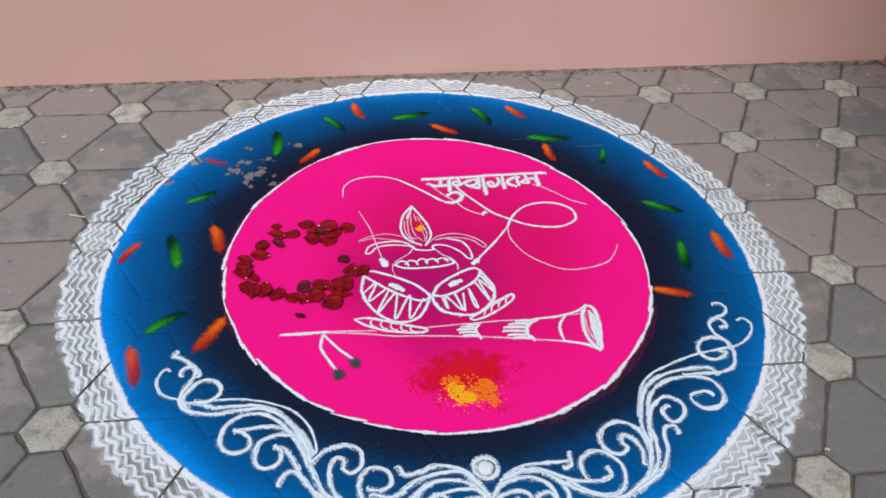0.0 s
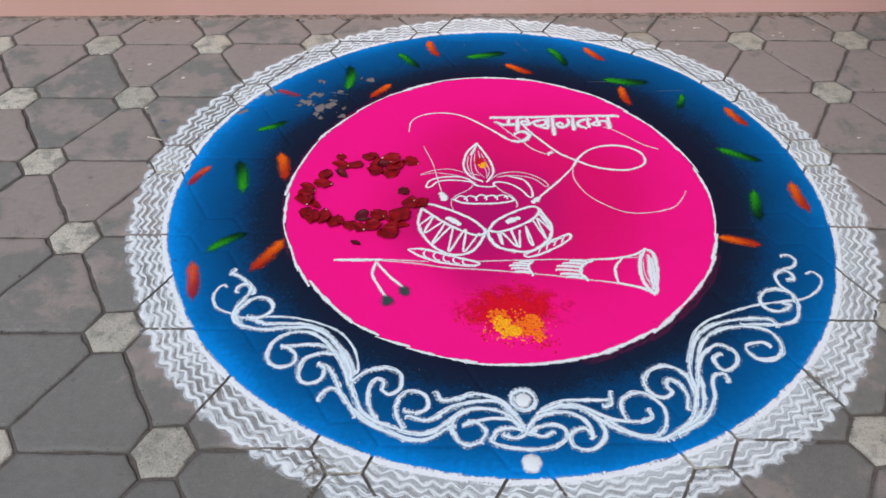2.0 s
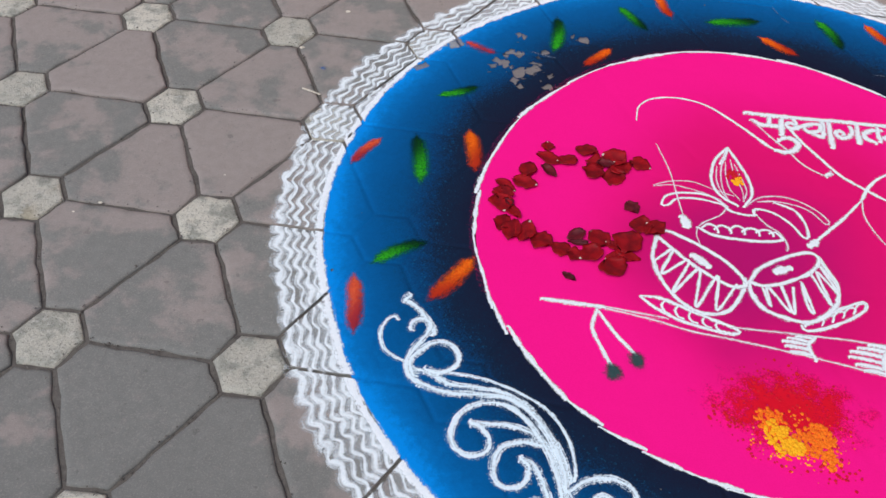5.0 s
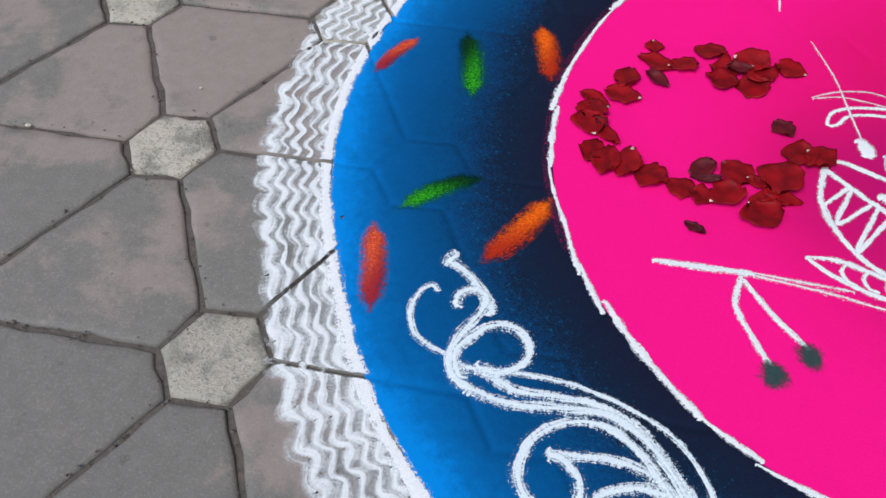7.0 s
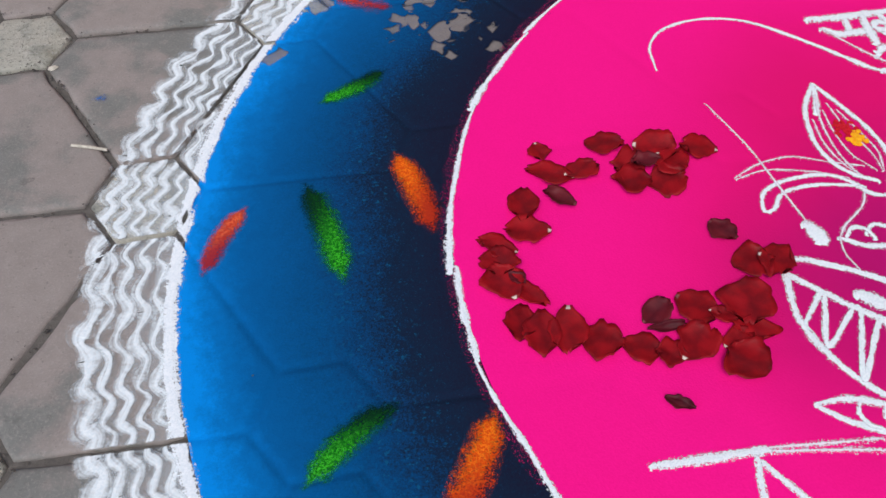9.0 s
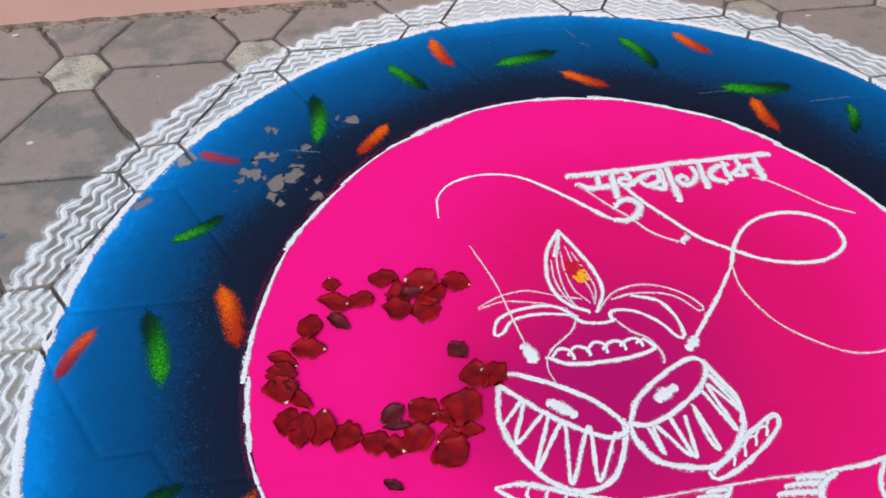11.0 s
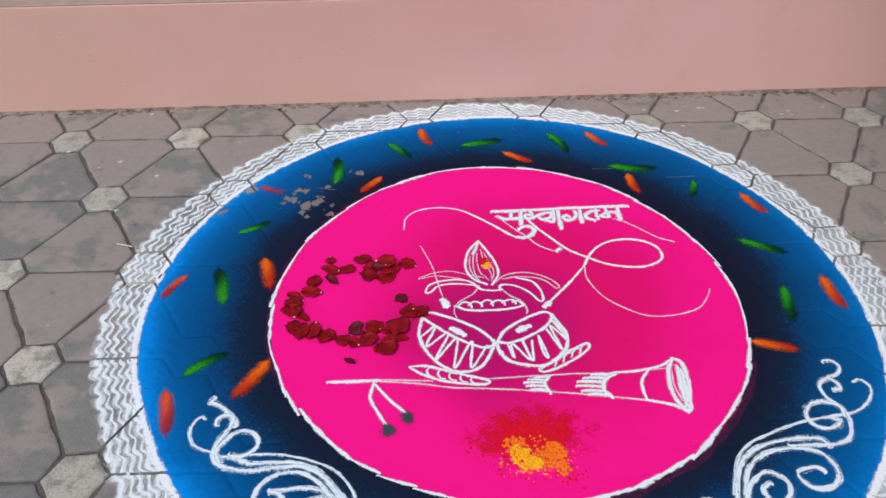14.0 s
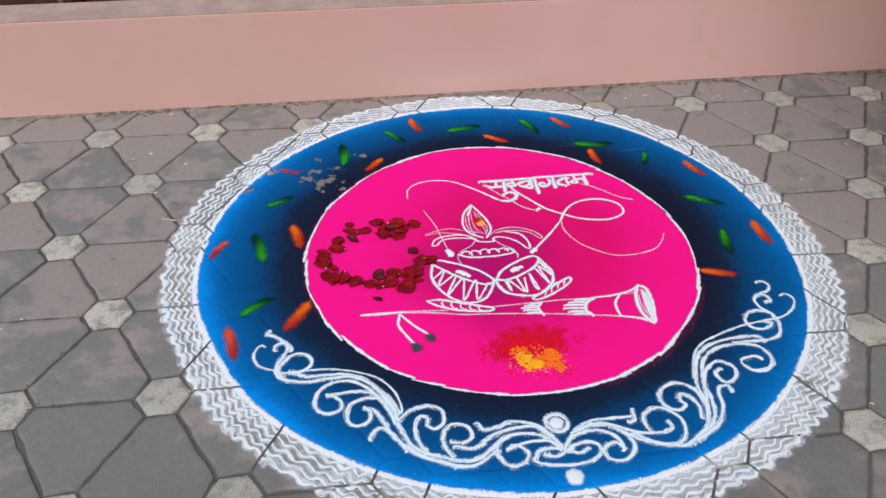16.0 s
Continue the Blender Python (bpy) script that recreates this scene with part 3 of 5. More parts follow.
def sheet(name, r0, r1, lift, dip, width, step, material, label, outline):
    """A ring or disc of powder that sinks a little where it lies over the joints."""
    nr, na = max(2, round((r1 - r0) / step)), round(2 * math.pi * r1 / step)
    rr, aa = np.linspace(r0, r1, nr + 1), np.linspace(0, 2 * math.pi, na, endpoint=False)
    edge = np.array([outline(t) / r1 + 0.002 * noise.noise(Vector((3 * math.cos(t), 3 * math.sin(t), 1))) + 0.003 * noise.noise(Vector((16 * math.cos(t), 16 * math.sin(t), 5))) for t in aa])
    px, py = np.outer(rr, np.cos(aa) * edge), np.outer(rr, np.sin(aa) * edge)
    flat = np.stack([px.ravel(), py.ravel()], 1)
    d = joint_distance(flat)
    bumps = np.array([noise.noise(Vector((x * 45, y * 45, 2.0))) for x, y in flat]) * 0.00025
    z = lift + bumps - dip * np.exp(-(d / width) ** 2)
    verts = np.column_stack([flat, z])
    faces = [(i * na + k, (i + 1) * na + k, (i + 1) * na + (k + 1) % na, i * na + (k + 1) % na) for i in range(nr) for k in range(na)]
    if r0 < 0.02:
        faces.append(tuple(range(na)))
    return put(name, verts, faces, material, rangoli, label, smooth=True)


sheet("blue_ring", R_PINK - 0.02, R_BLUE, 0.0016, 0.0024, 0.0030, 0.0032, BLUE, "ring of blue powder darkening to navy inwards", blue_edge)
sheet("pink_disc", 0.01, R_PINK, 0.0026, 0.0007, 0.005, 0.0075, PINK, "bright magenta-pink powder disc", pink_edge)


def smooth_line(points, gap=0.004):
    """Points evenly along a smooth curve through the given ones."""
    p = [Vector(q) for q in points]
    p = [2 * p[0] - p[1]] + p + [2 * p[-1] - p[-2]]
    out = []
    for i in range(1, len(p) - 2):
        n = max(2, int((p[i + 1] - p[i]).length / gap))
        for k in range(n):
            t = k / n
            out.append(0.5 * ((2 * p[i]) + (p[i + 1] - p[i - 1]) * t + (2 * p[i - 1] - 5 * p[i] + 4 * p[i + 1] - p[i + 2]) * t * t + (3 * p[i] - p[i - 1] - 3 * p[i + 1] + p[i + 2]) * t * t * t))
    out.append(p[-2])
    return out


def ribbon(points, width, lift, height, taper=True, wobble=0.30, gap=0.004, grow=1.0, heads=0.0):
    """A low ridge of poured powder along a line: vertices, faces and UVs."""
    line = smooth_line(points, gap)
    n = len(line)
    verts, uvs, faces, run = [], [], [], 0.0
    seed = random.random() * 50
    across = (-1.0, -0.55, 0.0, 0.55, 1.0)
    rise = (0.0, 0.75, 1.0, 0.75, 0.0)
    for i, p in enumerate(line):
        d = (line[min(i + 1, n - 1)] - line[max(i - 1, 0)])
        d = d.normalized() if d.length > 1e-9 else Vector((1, 0))
        side = Vector((-d.y, d.x))
        if i:
            run += (p - line[i - 1]).length
        w = 0.5 * width * (1.79 + wobble * noise.noise(Vector((run * 60, seed, 0))) * 2)
        w *= grow + (1.0 - grow) * min(1.0, i / (0.7 * n))
        if heads:
            w *= 1 + heads * (math.exp(-((i * gap) / 0.008) ** 2) + math.exp(-(((n - 1 - i) * gap) / 0.008) ** 2))
        if taper:
            w *= min(1.0, 0.75 + 0.25 * min(i, n - 1 - i) / 2)
        for s, h in zip(across, rise):
            q = p + side * (w * s)
            verts.append((q.x, q.y, lift + height * h))
            uvs.append((run, s))
    m = len(across)
    for i in range(n - 1):
        for k in range(m - 1):
            faces.append((i * m + k, (i + 1) * m + k, (i + 1) * m + k + 1, i * m + k + 1))
    # short caps so that the ends are rounded heaps
    for base, inner, sgn in ((0, min(1, n - 1), -1), ((n - 1) * m, max(n - 2, 0), 1)):
        end, prev = line[0 if base == 0 else n - 1], line[inner]
        d = (end - prev).normalized() if (end - prev).length > 1e-9 else Vector((1, 0))
        tip = len(verts)
        w = 0.5 * width * (1.35 + heads)
        for s in (-0.6, 0.0, 0.6):
            q = end + Vector((-d.y, d.x)) * (w * s * (-sgn if base == 0 else 1)) + d * (w * (0.9 if s == 0 else 0.62))
            verts.append((q.x, q.y, lift))
            uvs.append((run if base else 0.0, 0.72))
        side = [base + k for k in range(m)]
        if base == 0:
            side.reverse()
        faces += [(side[0], tip, side[1]), (side[1], tip, tip + 1, side[2]), (side[2], tip + 1, tip + 2, side[3]), (side[3], tip + 2, side[4])]
    return verts, faces, uvs


MOTIFS = {}


def stroke(motif, width, *points):
    """One line of the drawing, in millimetres from its middle; width in millimetres."""
    r = sum(math.hypot(*p) for p in points) / len(points) / 1000
    lift = (0.0027 if r < R_PINK else 0.0017) + 0.0006 * random.random()
    v, f, u = ribbon([(x / 1000, y / 1000) for x, y in points], (1.06 if motif.startswith("scroll") else 1.14 if motif.startswith("greet") else 0.95 if motif == "flourish" else 0.92 if motif.startswith("trumpet") else 0.83) * width / 1000, lift, 0.0004 + 0.00005 * width, heads=0.40 if motif.startswith("scroll") and width > 7 else 0.12 if motif.startswith("greet") else 0.0, grow=0.7 if motif == "drumstick" and width < 10 else 0.4 if motif == "flourish" and width == 7 else 1.0)
    MOTIFS.setdefault(motif, []).append((v, f, u, width))


stroke("greeting_lettering", 9, (4, 286), (65, 285), (132, 287), (200, 289), (268, 289), (319, 289))
stroke("greeting_lettering", 9, (15, 267), (28, 257), (47, 256), (66, 256))
stroke("greeting_lettering", 8, (48, 282), (45, 259))
stroke("greeting_lettering", 9, (70, 282), (67, 258), (65, 235))
stroke("greeting_lettering", 8, (92, 281), (94, 267), (82, 269), (76, 261), (85, 254), (104, 262), (120, 272))
stroke("greeting_lettering", 8, (140, 274), (123, 272), (109, 262), (112, 251), (126, 250), (138, 259), (140, 274))
stroke("greeting_lettering", 8, (144, 280), (142, 256), (139, 241), (124, 244))
stroke("greeting_lettering", 9, (156, 281), (154, 248), (153, 216))
stroke("greeting_lettering", 8, (194, 276), (194, 259), (183, 245), (169, 244), (164, 254), (173, 261), (178, 254))
stroke("greeting_lettering", 9, (207, 281), (204, 257), (204, 235))
stroke("greeting_lettering", 8, (249, 275), (230, 272), (216, 260), (219, 248), (232, 240))
stroke("greeting_lettering", 8, (244, 281), (242, 263), (243, 245))
stroke("greeting_lettering", 8, (266, 284), (265, 266), (250, 254), (268, 250), (271, 266), (294, 265))
stroke("greeting_lettering", 9, (295, 285), (292, 260), (292, 239))
stroke("flourish", 4.5, (278, 242), (297, 232), (326, 205), (357, 173), (392, 153))
stroke("flourish", 7, (-199, 233), (-193, 272), (-164, 299), (-113, 307), (-61, 290), (-6, 242), (33, 202), (58, 185), (79, 191), (92, 210), (86, 226), (69, 226), (54, 212))
stroke("flourish", 5, (14, 268), (40, 228), (72, 188), (91, 160), (121, 138), (137, 139), (138, 150))
stroke("flourish", 6.5, (77, 262), (98, 220), (128, 176), (158, 137), (192, 112), (226, 90), (263, 78), (304, 75), (340, 89), (353, 109), (348, 139), (319, 162), (277, 168), (235, 156), (203, 127), (180, 87))
stroke("flourish", 4.0, (180, 87), (178, 44), (198, -8), (233, -45), (276, -71), (328, -73), (381, -57), (409, -27), (422, -2))
stroke("flourish", 11, (50, 190), (62, 187), (79, 192), (90, 207), (87, 222), (72, 227), (60, 220))
stroke("flourish", 11, (129, 137), (137, 144))
stroke("drumstick", 7, (184, 91), (147, 44), (106, -2), (92, -18))
stroke("drumstick", 14, (88, -23), (78, -33))
stroke("drumstick", 4, (-164, 171), (-144, 108), (-132, 43), (-124, -3))
stroke("drumstick", 18, (-124, -3), (-119, -19))
stroke("lamp_drawing", 6.5, (-37, 182), (-62, 145), (-72, 101), (-66, 70), (-51, 51), (-32, 39))
stroke("lamp_drawing", 6.5, (-37, 182), (-21, 144), (-8, 105), (-5, 70), (-21, 38))
stroke("lamp_drawing", 4, (-42, 166), (-53, 125), (-55, 81), (-47, 50))
stroke("lamp_drawing", 3.5, (-35, 151), (-31, 113), (-21, 76), (-21, 51))
stroke("lamp_drawing", 3.5, (-44, 142), (-46, 111), (-43, 79), (-35, 65), (-27, 53))
stroke("lamp_drawing", 8, (-38, 180), (-44, 158), (-52, 138))
stroke("lamp_drawing", 4, (-60, 130), (-63, 98), (-56, 66), (-44, 48))
stroke("lamp_drawing", 4, (-29, 140), (-20, 108), (-14, 78), (-20, 52))
stroke("lamp_drawing", 4.5, (-20, 38), (7, 64), (43, 72), (76, 64), (102, 46), (116, 25), (109, 20), (90, 43), (66, 55), (31, 59), (4, 54))
stroke("lamp_drawing", 6, (30, 56), (61, 43), (75, 16), (77, -14), (68, -16), (54, 7), (30, 29), (5, 36), (-6, 32), (-5, 20))
stroke("lamp_drawing", 3.5, (-172, 66), (-141, 80), (-105, 84), (-66, 70), (-37, 61))
stroke("lamp_drawing", 3.5, (-171, 64), (-136, 71), (-90, 61), (-59, 48))
stroke("lamp_drawing", 5.5, (-49, 34), (-78, 55), (-119, 56), (-150, 44), (-159, 22), (-149, 22), (-131, 40), (-95, 45), (-55, 37))
stroke("lamp_drawing", 6, (-56, 35), (-42, 23), (-16, 19), (-3, 22))
stroke("lamp_drawing", 4.5, (-52, 29), (-63, 12), (-90, -8), (-102, -21))
stroke("lamp_drawing", 5, (-3, 22), (13, 1), (31, -13), (40, -34), (39, -49))
stroke("lamp_drawing", 3.5, (-102, -21), (-105, -39), (-100, -58))
stroke("lamp_drawing", 7, (-102, -21), (-78, -34), (-39, -38), (2, -36), (34, -27), (25, -13))
stroke("lamp_drawing", 6, (-95, -21), (-84, -11), (-72, -16), (-69, -27))
stroke("lamp_drawing", 6, (-75, -21), (-64, -11), (-50, -16), (-48, -25))
stroke("lamp_drawing", 6, (-51, -19), (-39, -8), (-27, -13), (-26, -24))
stroke("lamp_drawing", 6, (-30, -19), (-17, -10), (-4, -13), (-2, -23))
stroke("lamp_drawing", 6, (-7, -17), (5, -10), (17, -11), (21, -21))
stroke("lamp_drawing", 6, (14, -16), (26, -13), (34, -25))
stroke("drum_drawing_a", 8, (-168, -52), (-148, -72), (-118, -101), (-82, -126), (-55, -138), (-35, -133), (-36, -121), (-63, -88), (-100, -62), (-139, -42), (-155, -38))
stroke("drum_drawing_a", 8, (-167, -44), (-177, -95), (-167, -136), (-144, -172), (-115, -194), (-85, -195), (-59, -179), (-39, -141), (-35, -119))
stroke("drum_drawing_a", 6, (-173, -103), (-144, -76), (-164, -129), (-120, -95), (-148, -164), (-105, -112), (-114, -186), (-77, -121), (-83, -187), (-49, -133))
stroke("drum_drawing_a", 15, (-112, -84), (-91, -101))
stroke("drum_drawing_a", 7, (-197, -178), (-167, -178), (-127, -193), (-88, -207), (-57, -218), (-55, -226), (-85, -227), (-133, -217), (-171, -200), (-197, -180))
stroke("drum_drawing_a", 4.5, (-161, -182), (-166, -191), (-162, -202), (-154, -206))
stroke("drum_drawing_a", 4.5, (-141, -188), (-146, -197), (-142, -208), (-134, -211))
stroke("drum_drawing_a", 4.5, (-121, -195), (-126, -204), (-122, -214), (-114, -216))
stroke("drum_drawing_a", 4.5, (-101, -201), (-106, -210), (-102, -219), (-94, -221))
stroke("drum_drawing_a", 4.5, (-81, -207), (-87, -216), (-82, -225), (-74, -226))
stroke("drum_drawing_b", 8, (-28, -124), (-11, -96), (22, -72), (60, -52), (81, -51), (85, -67), (66, -93), (30, -116), (-7, -129), (-28, -124))
stroke("drum_drawing_b", 9, (-29, -127), (-27, -147), (-10, -175), (25, -188), (56, -188), (83, -170), (101, -146), (107, -113), (97, -83), (86, -56))
stroke("drum_drawing_b", 6, (-9, -133), (-1, -167), (-1, -131), (28, -173), (20, -124), (33, -176), (38, -125))
stroke("drum_drawing_b", 6, (52, -112), (56, -159), (64, -170), (53, -115))
stroke("drum_drawing_b", 6, (69, -93), (92, -151), (79, -88), (107, -130), (86, -76), (105, -109))
stroke("drum_drawing_b", 15, (16, -96), (37, -86))
stroke("drum_drawing_b", 7, (46, -196), (81, -171), (115, -151), (142, -137), (143, -151), (116, -173), (76, -197), (47, -205), (41, -197))
stroke("drum_drawing_b", 4.5, (58, -190), (67, -181), (76, -181), (72, -191))
stroke("drum_drawing_b", 4.5, (75, -181), (83, -172), (92, -171), (89, -182))
stroke("drum_drawing_b", 4.5, (92, -171), (100, -162), (109, -162), (106, -172))
stroke("drum_drawing_b", 4.5, (109, -162), (118, -152), (127, -152), (123, -162))
stroke("drum_drawing_b", 4.5, (126, -152), (135, -142), (144, -142), (140, -153))
stroke("trumpet_drawing", 8, (-347, -207), (-298, -208), (-252, -209))
stroke("trumpet_drawing", 5, (-253, -210), (-184, -220), (-120, -233), (-54, -239), (11, -247), (84, -257), (156, -270), (220, -281))
stroke("trumpet_drawing", 7, (220, -281), (266, -295), (287, -312))
stroke("trumpet_drawing", 5, (-256, -207), (-207, -211), (-158, -215))
stroke("trumpet_drawing", 4.5, (-65, -216), (-13, -215), (40, -214), (101, -213), (171, -215))
stroke("trumpet_drawing", 6, (171, -215), (226, -212), (267, -203), (293, -186))
stroke("trumpet_drawing", 7, (58, -216), (46, -232), (53, -256))
stroke("trumpet_drawing", 7, (30, -218), (41, -217), (52, -218))
stroke("trumpet_drawing", 7, (18, -222), (34, -223), (49, -225))
stroke("trumpet_drawing", 7, (10, -229), (29, -229), (47, -231))
stroke("trumpet_drawing", 7, (13, -237), (30, -237), (46, -239))
stroke("trumpet_drawing", 7, (19, -246), (34, -246), (49, -248))
stroke("trumpet_drawing", 9, (180, -218), (158, -230), (150, -254), (161, -271))
stroke("trumpet_drawing", 8, (135, -217), (150, -217), (165, -219))
stroke("trumpet_drawing", 8, (119, -224), (139, -224), (159, -226))
stroke("trumpet_drawing", 8, (107, -232), (131, -233), (153, -236))
stroke("trumpet_drawing", 8, (103, -242), (126, -243), (149, -247))
stroke("trumpet_drawing", 8, (111, -254), (131, -254), (149, -257))
stroke("trumpet_drawing", 8, (121, -263), (138, -263), (154, -266))
stroke("trumpet_drawing", 6, (240, -213), (223, -238), (220, -263), (222, -281))
stroke("trumpet_drawing", 9, (293, -186), (307, -199), (307, -240), (299, -280), (290, -310), (278, -295), (271, -259), (277, -218), (293, -186))
stroke("trumpet_drawing", 10, (296, -205), (292, -253), (288, -297))
stroke("trumpet_drawing", 9, (301, -214), (299, -250), (294, -288))
stroke("trumpet_drawing", 4, (284, -214), (279, -250), (284, -286))
stroke("trumpet_drawing", 4, (244, -212), (282, -209))
stroke("tassel_cord", 7, (-263, -213), (-269, -249), (-254, -286), (-237, -318))
stroke("tassel_cord", 7, (-261, -217), (-233, -257), (-206, -287))
stroke("scroll_left", 9, (-545, -232), (-552, -242), (-541, -245), (-522, -261), (-505, -284), (-501, -294))
stroke("scroll_left", 9, (-534, -291), (-532, -278), (-518, -271), (-506, -282), (-511, -300), (-524, -322), (-531, -348), (-524, -370), (-507, -381))
stroke("scroll_left", 6, (-555, -278), (-562, -272), (-573, -284), (-577, -305), (-569, -329), (-554, -341), (-532, -348))
stroke("scroll_left", 9, (-517, -369), (-526, -347), (-515, -328), (-497, -311), (-472, -311), (-458, -327), (-461, -346), (-482, -359), (-501, -357))
stroke("scroll_left", 9, (-518, -360), (-498, -361), (-464, -375), (-424, -376), (-396, -376), (-360, -391), (-327, -425), (-302, -463), (-294, -493))
stroke("scroll_left", 9, (-507, -381), (-470, -389), (-423, -387), (-384, -385), (-351, -403), (-322, -437), (-302, -479), (-297, -509))
stroke("scroll_left", 5, (-502, -357), (-442, -358), (-401, -364), (-361, -377), (-320, -402), (-296, -437), (-286, -476), (-287, -492))
stroke("scroll_left", 9, (-300, -519), (-313, -480), (-334, -439), (-362, -409), (-391, -395), (-421, -400), (-446, -421), (-454, -448), (-447, -468), (-431, -478), (-413, -475), (-401, -463), (-405, -445), (-418, -432), (-427, -431))
stroke("scroll_left", 8, (-427, -431), (-403, -428), (-372, -427), (-341, -437), (-317, -457), (-302, -494))
stroke("scroll_left", 9, (-331, -449), (-355, -448), (-381, -458), (-392, -476), (-392, -500), (-379, -514), (-361, -513), (-348, -501), (-346, -481), (-357, -473))
stroke("scroll_left", 8, (-357, -473), (-342, -477), (-330, -495), (-318, -521))
stroke("scroll_left", 9, (-352, -549), (-340, -530), (-323, -528), (-304, -553), (-286, -584))
stroke("scroll_left", 10, (-307, -471), (-292, -537), (-274, -577), (-235, -604), (-185, -621), (-153, -618), (-116, -591), (-90, -573))
stroke("scroll_left", 9, (-290, -571), (-261, -598), (-227, -618), (-187, -634), (-155, -630), (-119, -607))
stroke("scroll_left", 8, (-327, -504), (-304, -555), (-276, -590), (-237, -614), (-203, -632))
stroke("scroll_left", 9, (-291, -509), (-270, -490), (-236, -483), (-210, -498), (-209, -527), (-227, -541), (-240, -530), (-237, -516), (-250, -507), (-263, -527), (-264, -561), (-250, -593))
stroke("scroll_left", 9, (-204, -608), (-216, -580), (-213, -554), (-194, -536), (-167, -542), (-160, -568), (-178, -579), (-200, -576))
stroke("scroll_left", 9, (-196, -587), (-160, -595), (-123, -573), (-88, -560), (-43, -559), (-20, -580), (0, -609))
stroke("scroll_left", 9, (-146, -538), (-136, -555), (-108, -552), (-79, -544), (-42, -552), (-19, -573), (3, -617))
stroke("scroll_left", 9, (-72, -639), (-95, -646), (-113, -633), (-119, -607), (-103, -582), (-69, -573), (-27, -586), (-3, -612))
stroke("scroll_left", 8, (-72, -639), (-63, -621), (-75, -603), (-91, -600), (-101, -609), (-62, -595), (-24, -596), (-6, -609))
stroke("scroll_middle", 9, (5, -623), (-12, -634), (-32, -628))
stroke("scroll_middle", 9, (6, -620), (-18, -614), (-40, -617), (-55, -635), (-47, -646), (-1, -655), (42, -654), (68, -638), (71, -619), (55, -608), (26, -613), (12, -624))
stroke("scroll_middle", 8, (12, -624), (32, -631), (50, -623))
stroke("scroll_right", 9, (8, -617), (26, -593), (62, -584), (98, -593), (114, -612), (116, -634))
stroke("scroll_right", 9, (117, -632), (107, -617), (86, -621), (77, -636), (83, -653), (105, -659), (128, -647), (139, -622), (126, -593), (98, -575), (59, -573), (28, -593))
stroke("scroll_right", 8, (13, -611), (35, -580), (73, -562), (114, -559), (148, -560), (159, -559), (161, -544))
stroke("scroll_right", 8, (159, -559), (158, -569), (146, -574))
stroke("scroll_right", 9, (28, -586), (77, -568), (119, -581), (157, -600), (198, -606), (222, -596), (220, -582))
stroke("scroll_right", 9, (108, -579), (135, -601), (171, -626), (211, -638), (238, -639), (271, -626), (308, -596))
stroke("scroll_right", 9, (180, -600), (174, -578), (180, -558), (204, -546), (230, -554), (249, -581), (242, -615), (217, -636), (181, -627), (146, -599))
stroke("scroll_right", 9, (290, -580), (295, -551), (283, -523), (265, -517), (263, -534), (271, -545), (252, -557), (233, -546), (225, -520), (240, -496), (272, -488), (301, -507), (309, -546), (300, -588))
stroke("scroll_right", 9, (241, -639), (292, -601), (312, -554), (312, -509), (322, -463), (348, -417), (391, -389), (447, -379), (491, -380), (504, -395))
stroke("scroll_right", 9, (250, -637), (311, -590), (326, -541), (329, -495), (342, -449), (375, -413), (426, -397), (474, -404), (495, -428), (492, -461), (465, -477), (438, -470), (430, -445), (460, -436), (475, -443))
stroke("scroll_right", 9, (263, -632), (319, -598), (342, -558), (346, -528), (355, -511), (372, -509), (376, -522))
stroke("scroll_right", 9, (301, -581), (321, -525), (338, -473), (361, -449), (382, -442), (406, -458), (404, -482), (382, -499), (367, -493), (363, -472), (376, -462))
stroke("scroll_right", 6, (312, -478), (340, -416), (372, -383), (420, -363), (472, -345), (530, -336), (578, -328), (607, -312), (626, -290), (631, -270), (621, -256), (607, -260))
stroke("scroll_right", 9, (557, -336), (558, -316), (538, -304), (514, -304), (496, -316), (490, -338), (500, -355), (518, -361), (538, -355), (546, -344), (534, -342))
stroke("scroll_right", 8, (572, -209), (588, -209), (596, -224), (586, -240), (568, -246), (550, -254), (540, -270), (542, -292), (554, -310), (562, -330), (559, -357), (546, -381), (518, -393), (476, -393), (438, -393))
stroke("scroll_right", 8, (550, -254), (565, -252), (575, -260), (576, -274), (564, -278))

NAMES = {"greeting_lettering": "white powder lettering of a Marathi welcome word", "flourish": "thin white looping flourish", "drumstick": "white drumstick outline",
         "lamp_drawing": "white outline of a lamp pot with flame and leaves", "drum_drawing_a": "white outline of a laced drum on its ring", "drum_drawing_b": "white outline of a tilted laced drum on its ring",
         "trumpet_drawing": "white outline of a long trumpet", "tassel_cord": "white cord of a tassel"}


def joined(pieces):
    v, f, u = [], [], []
    for a, b, c, _ in pieces:
        n = len(v)
        v += a
        u += c
        f += [tuple(n + i for i in q) for q in b]
    return v, f, u


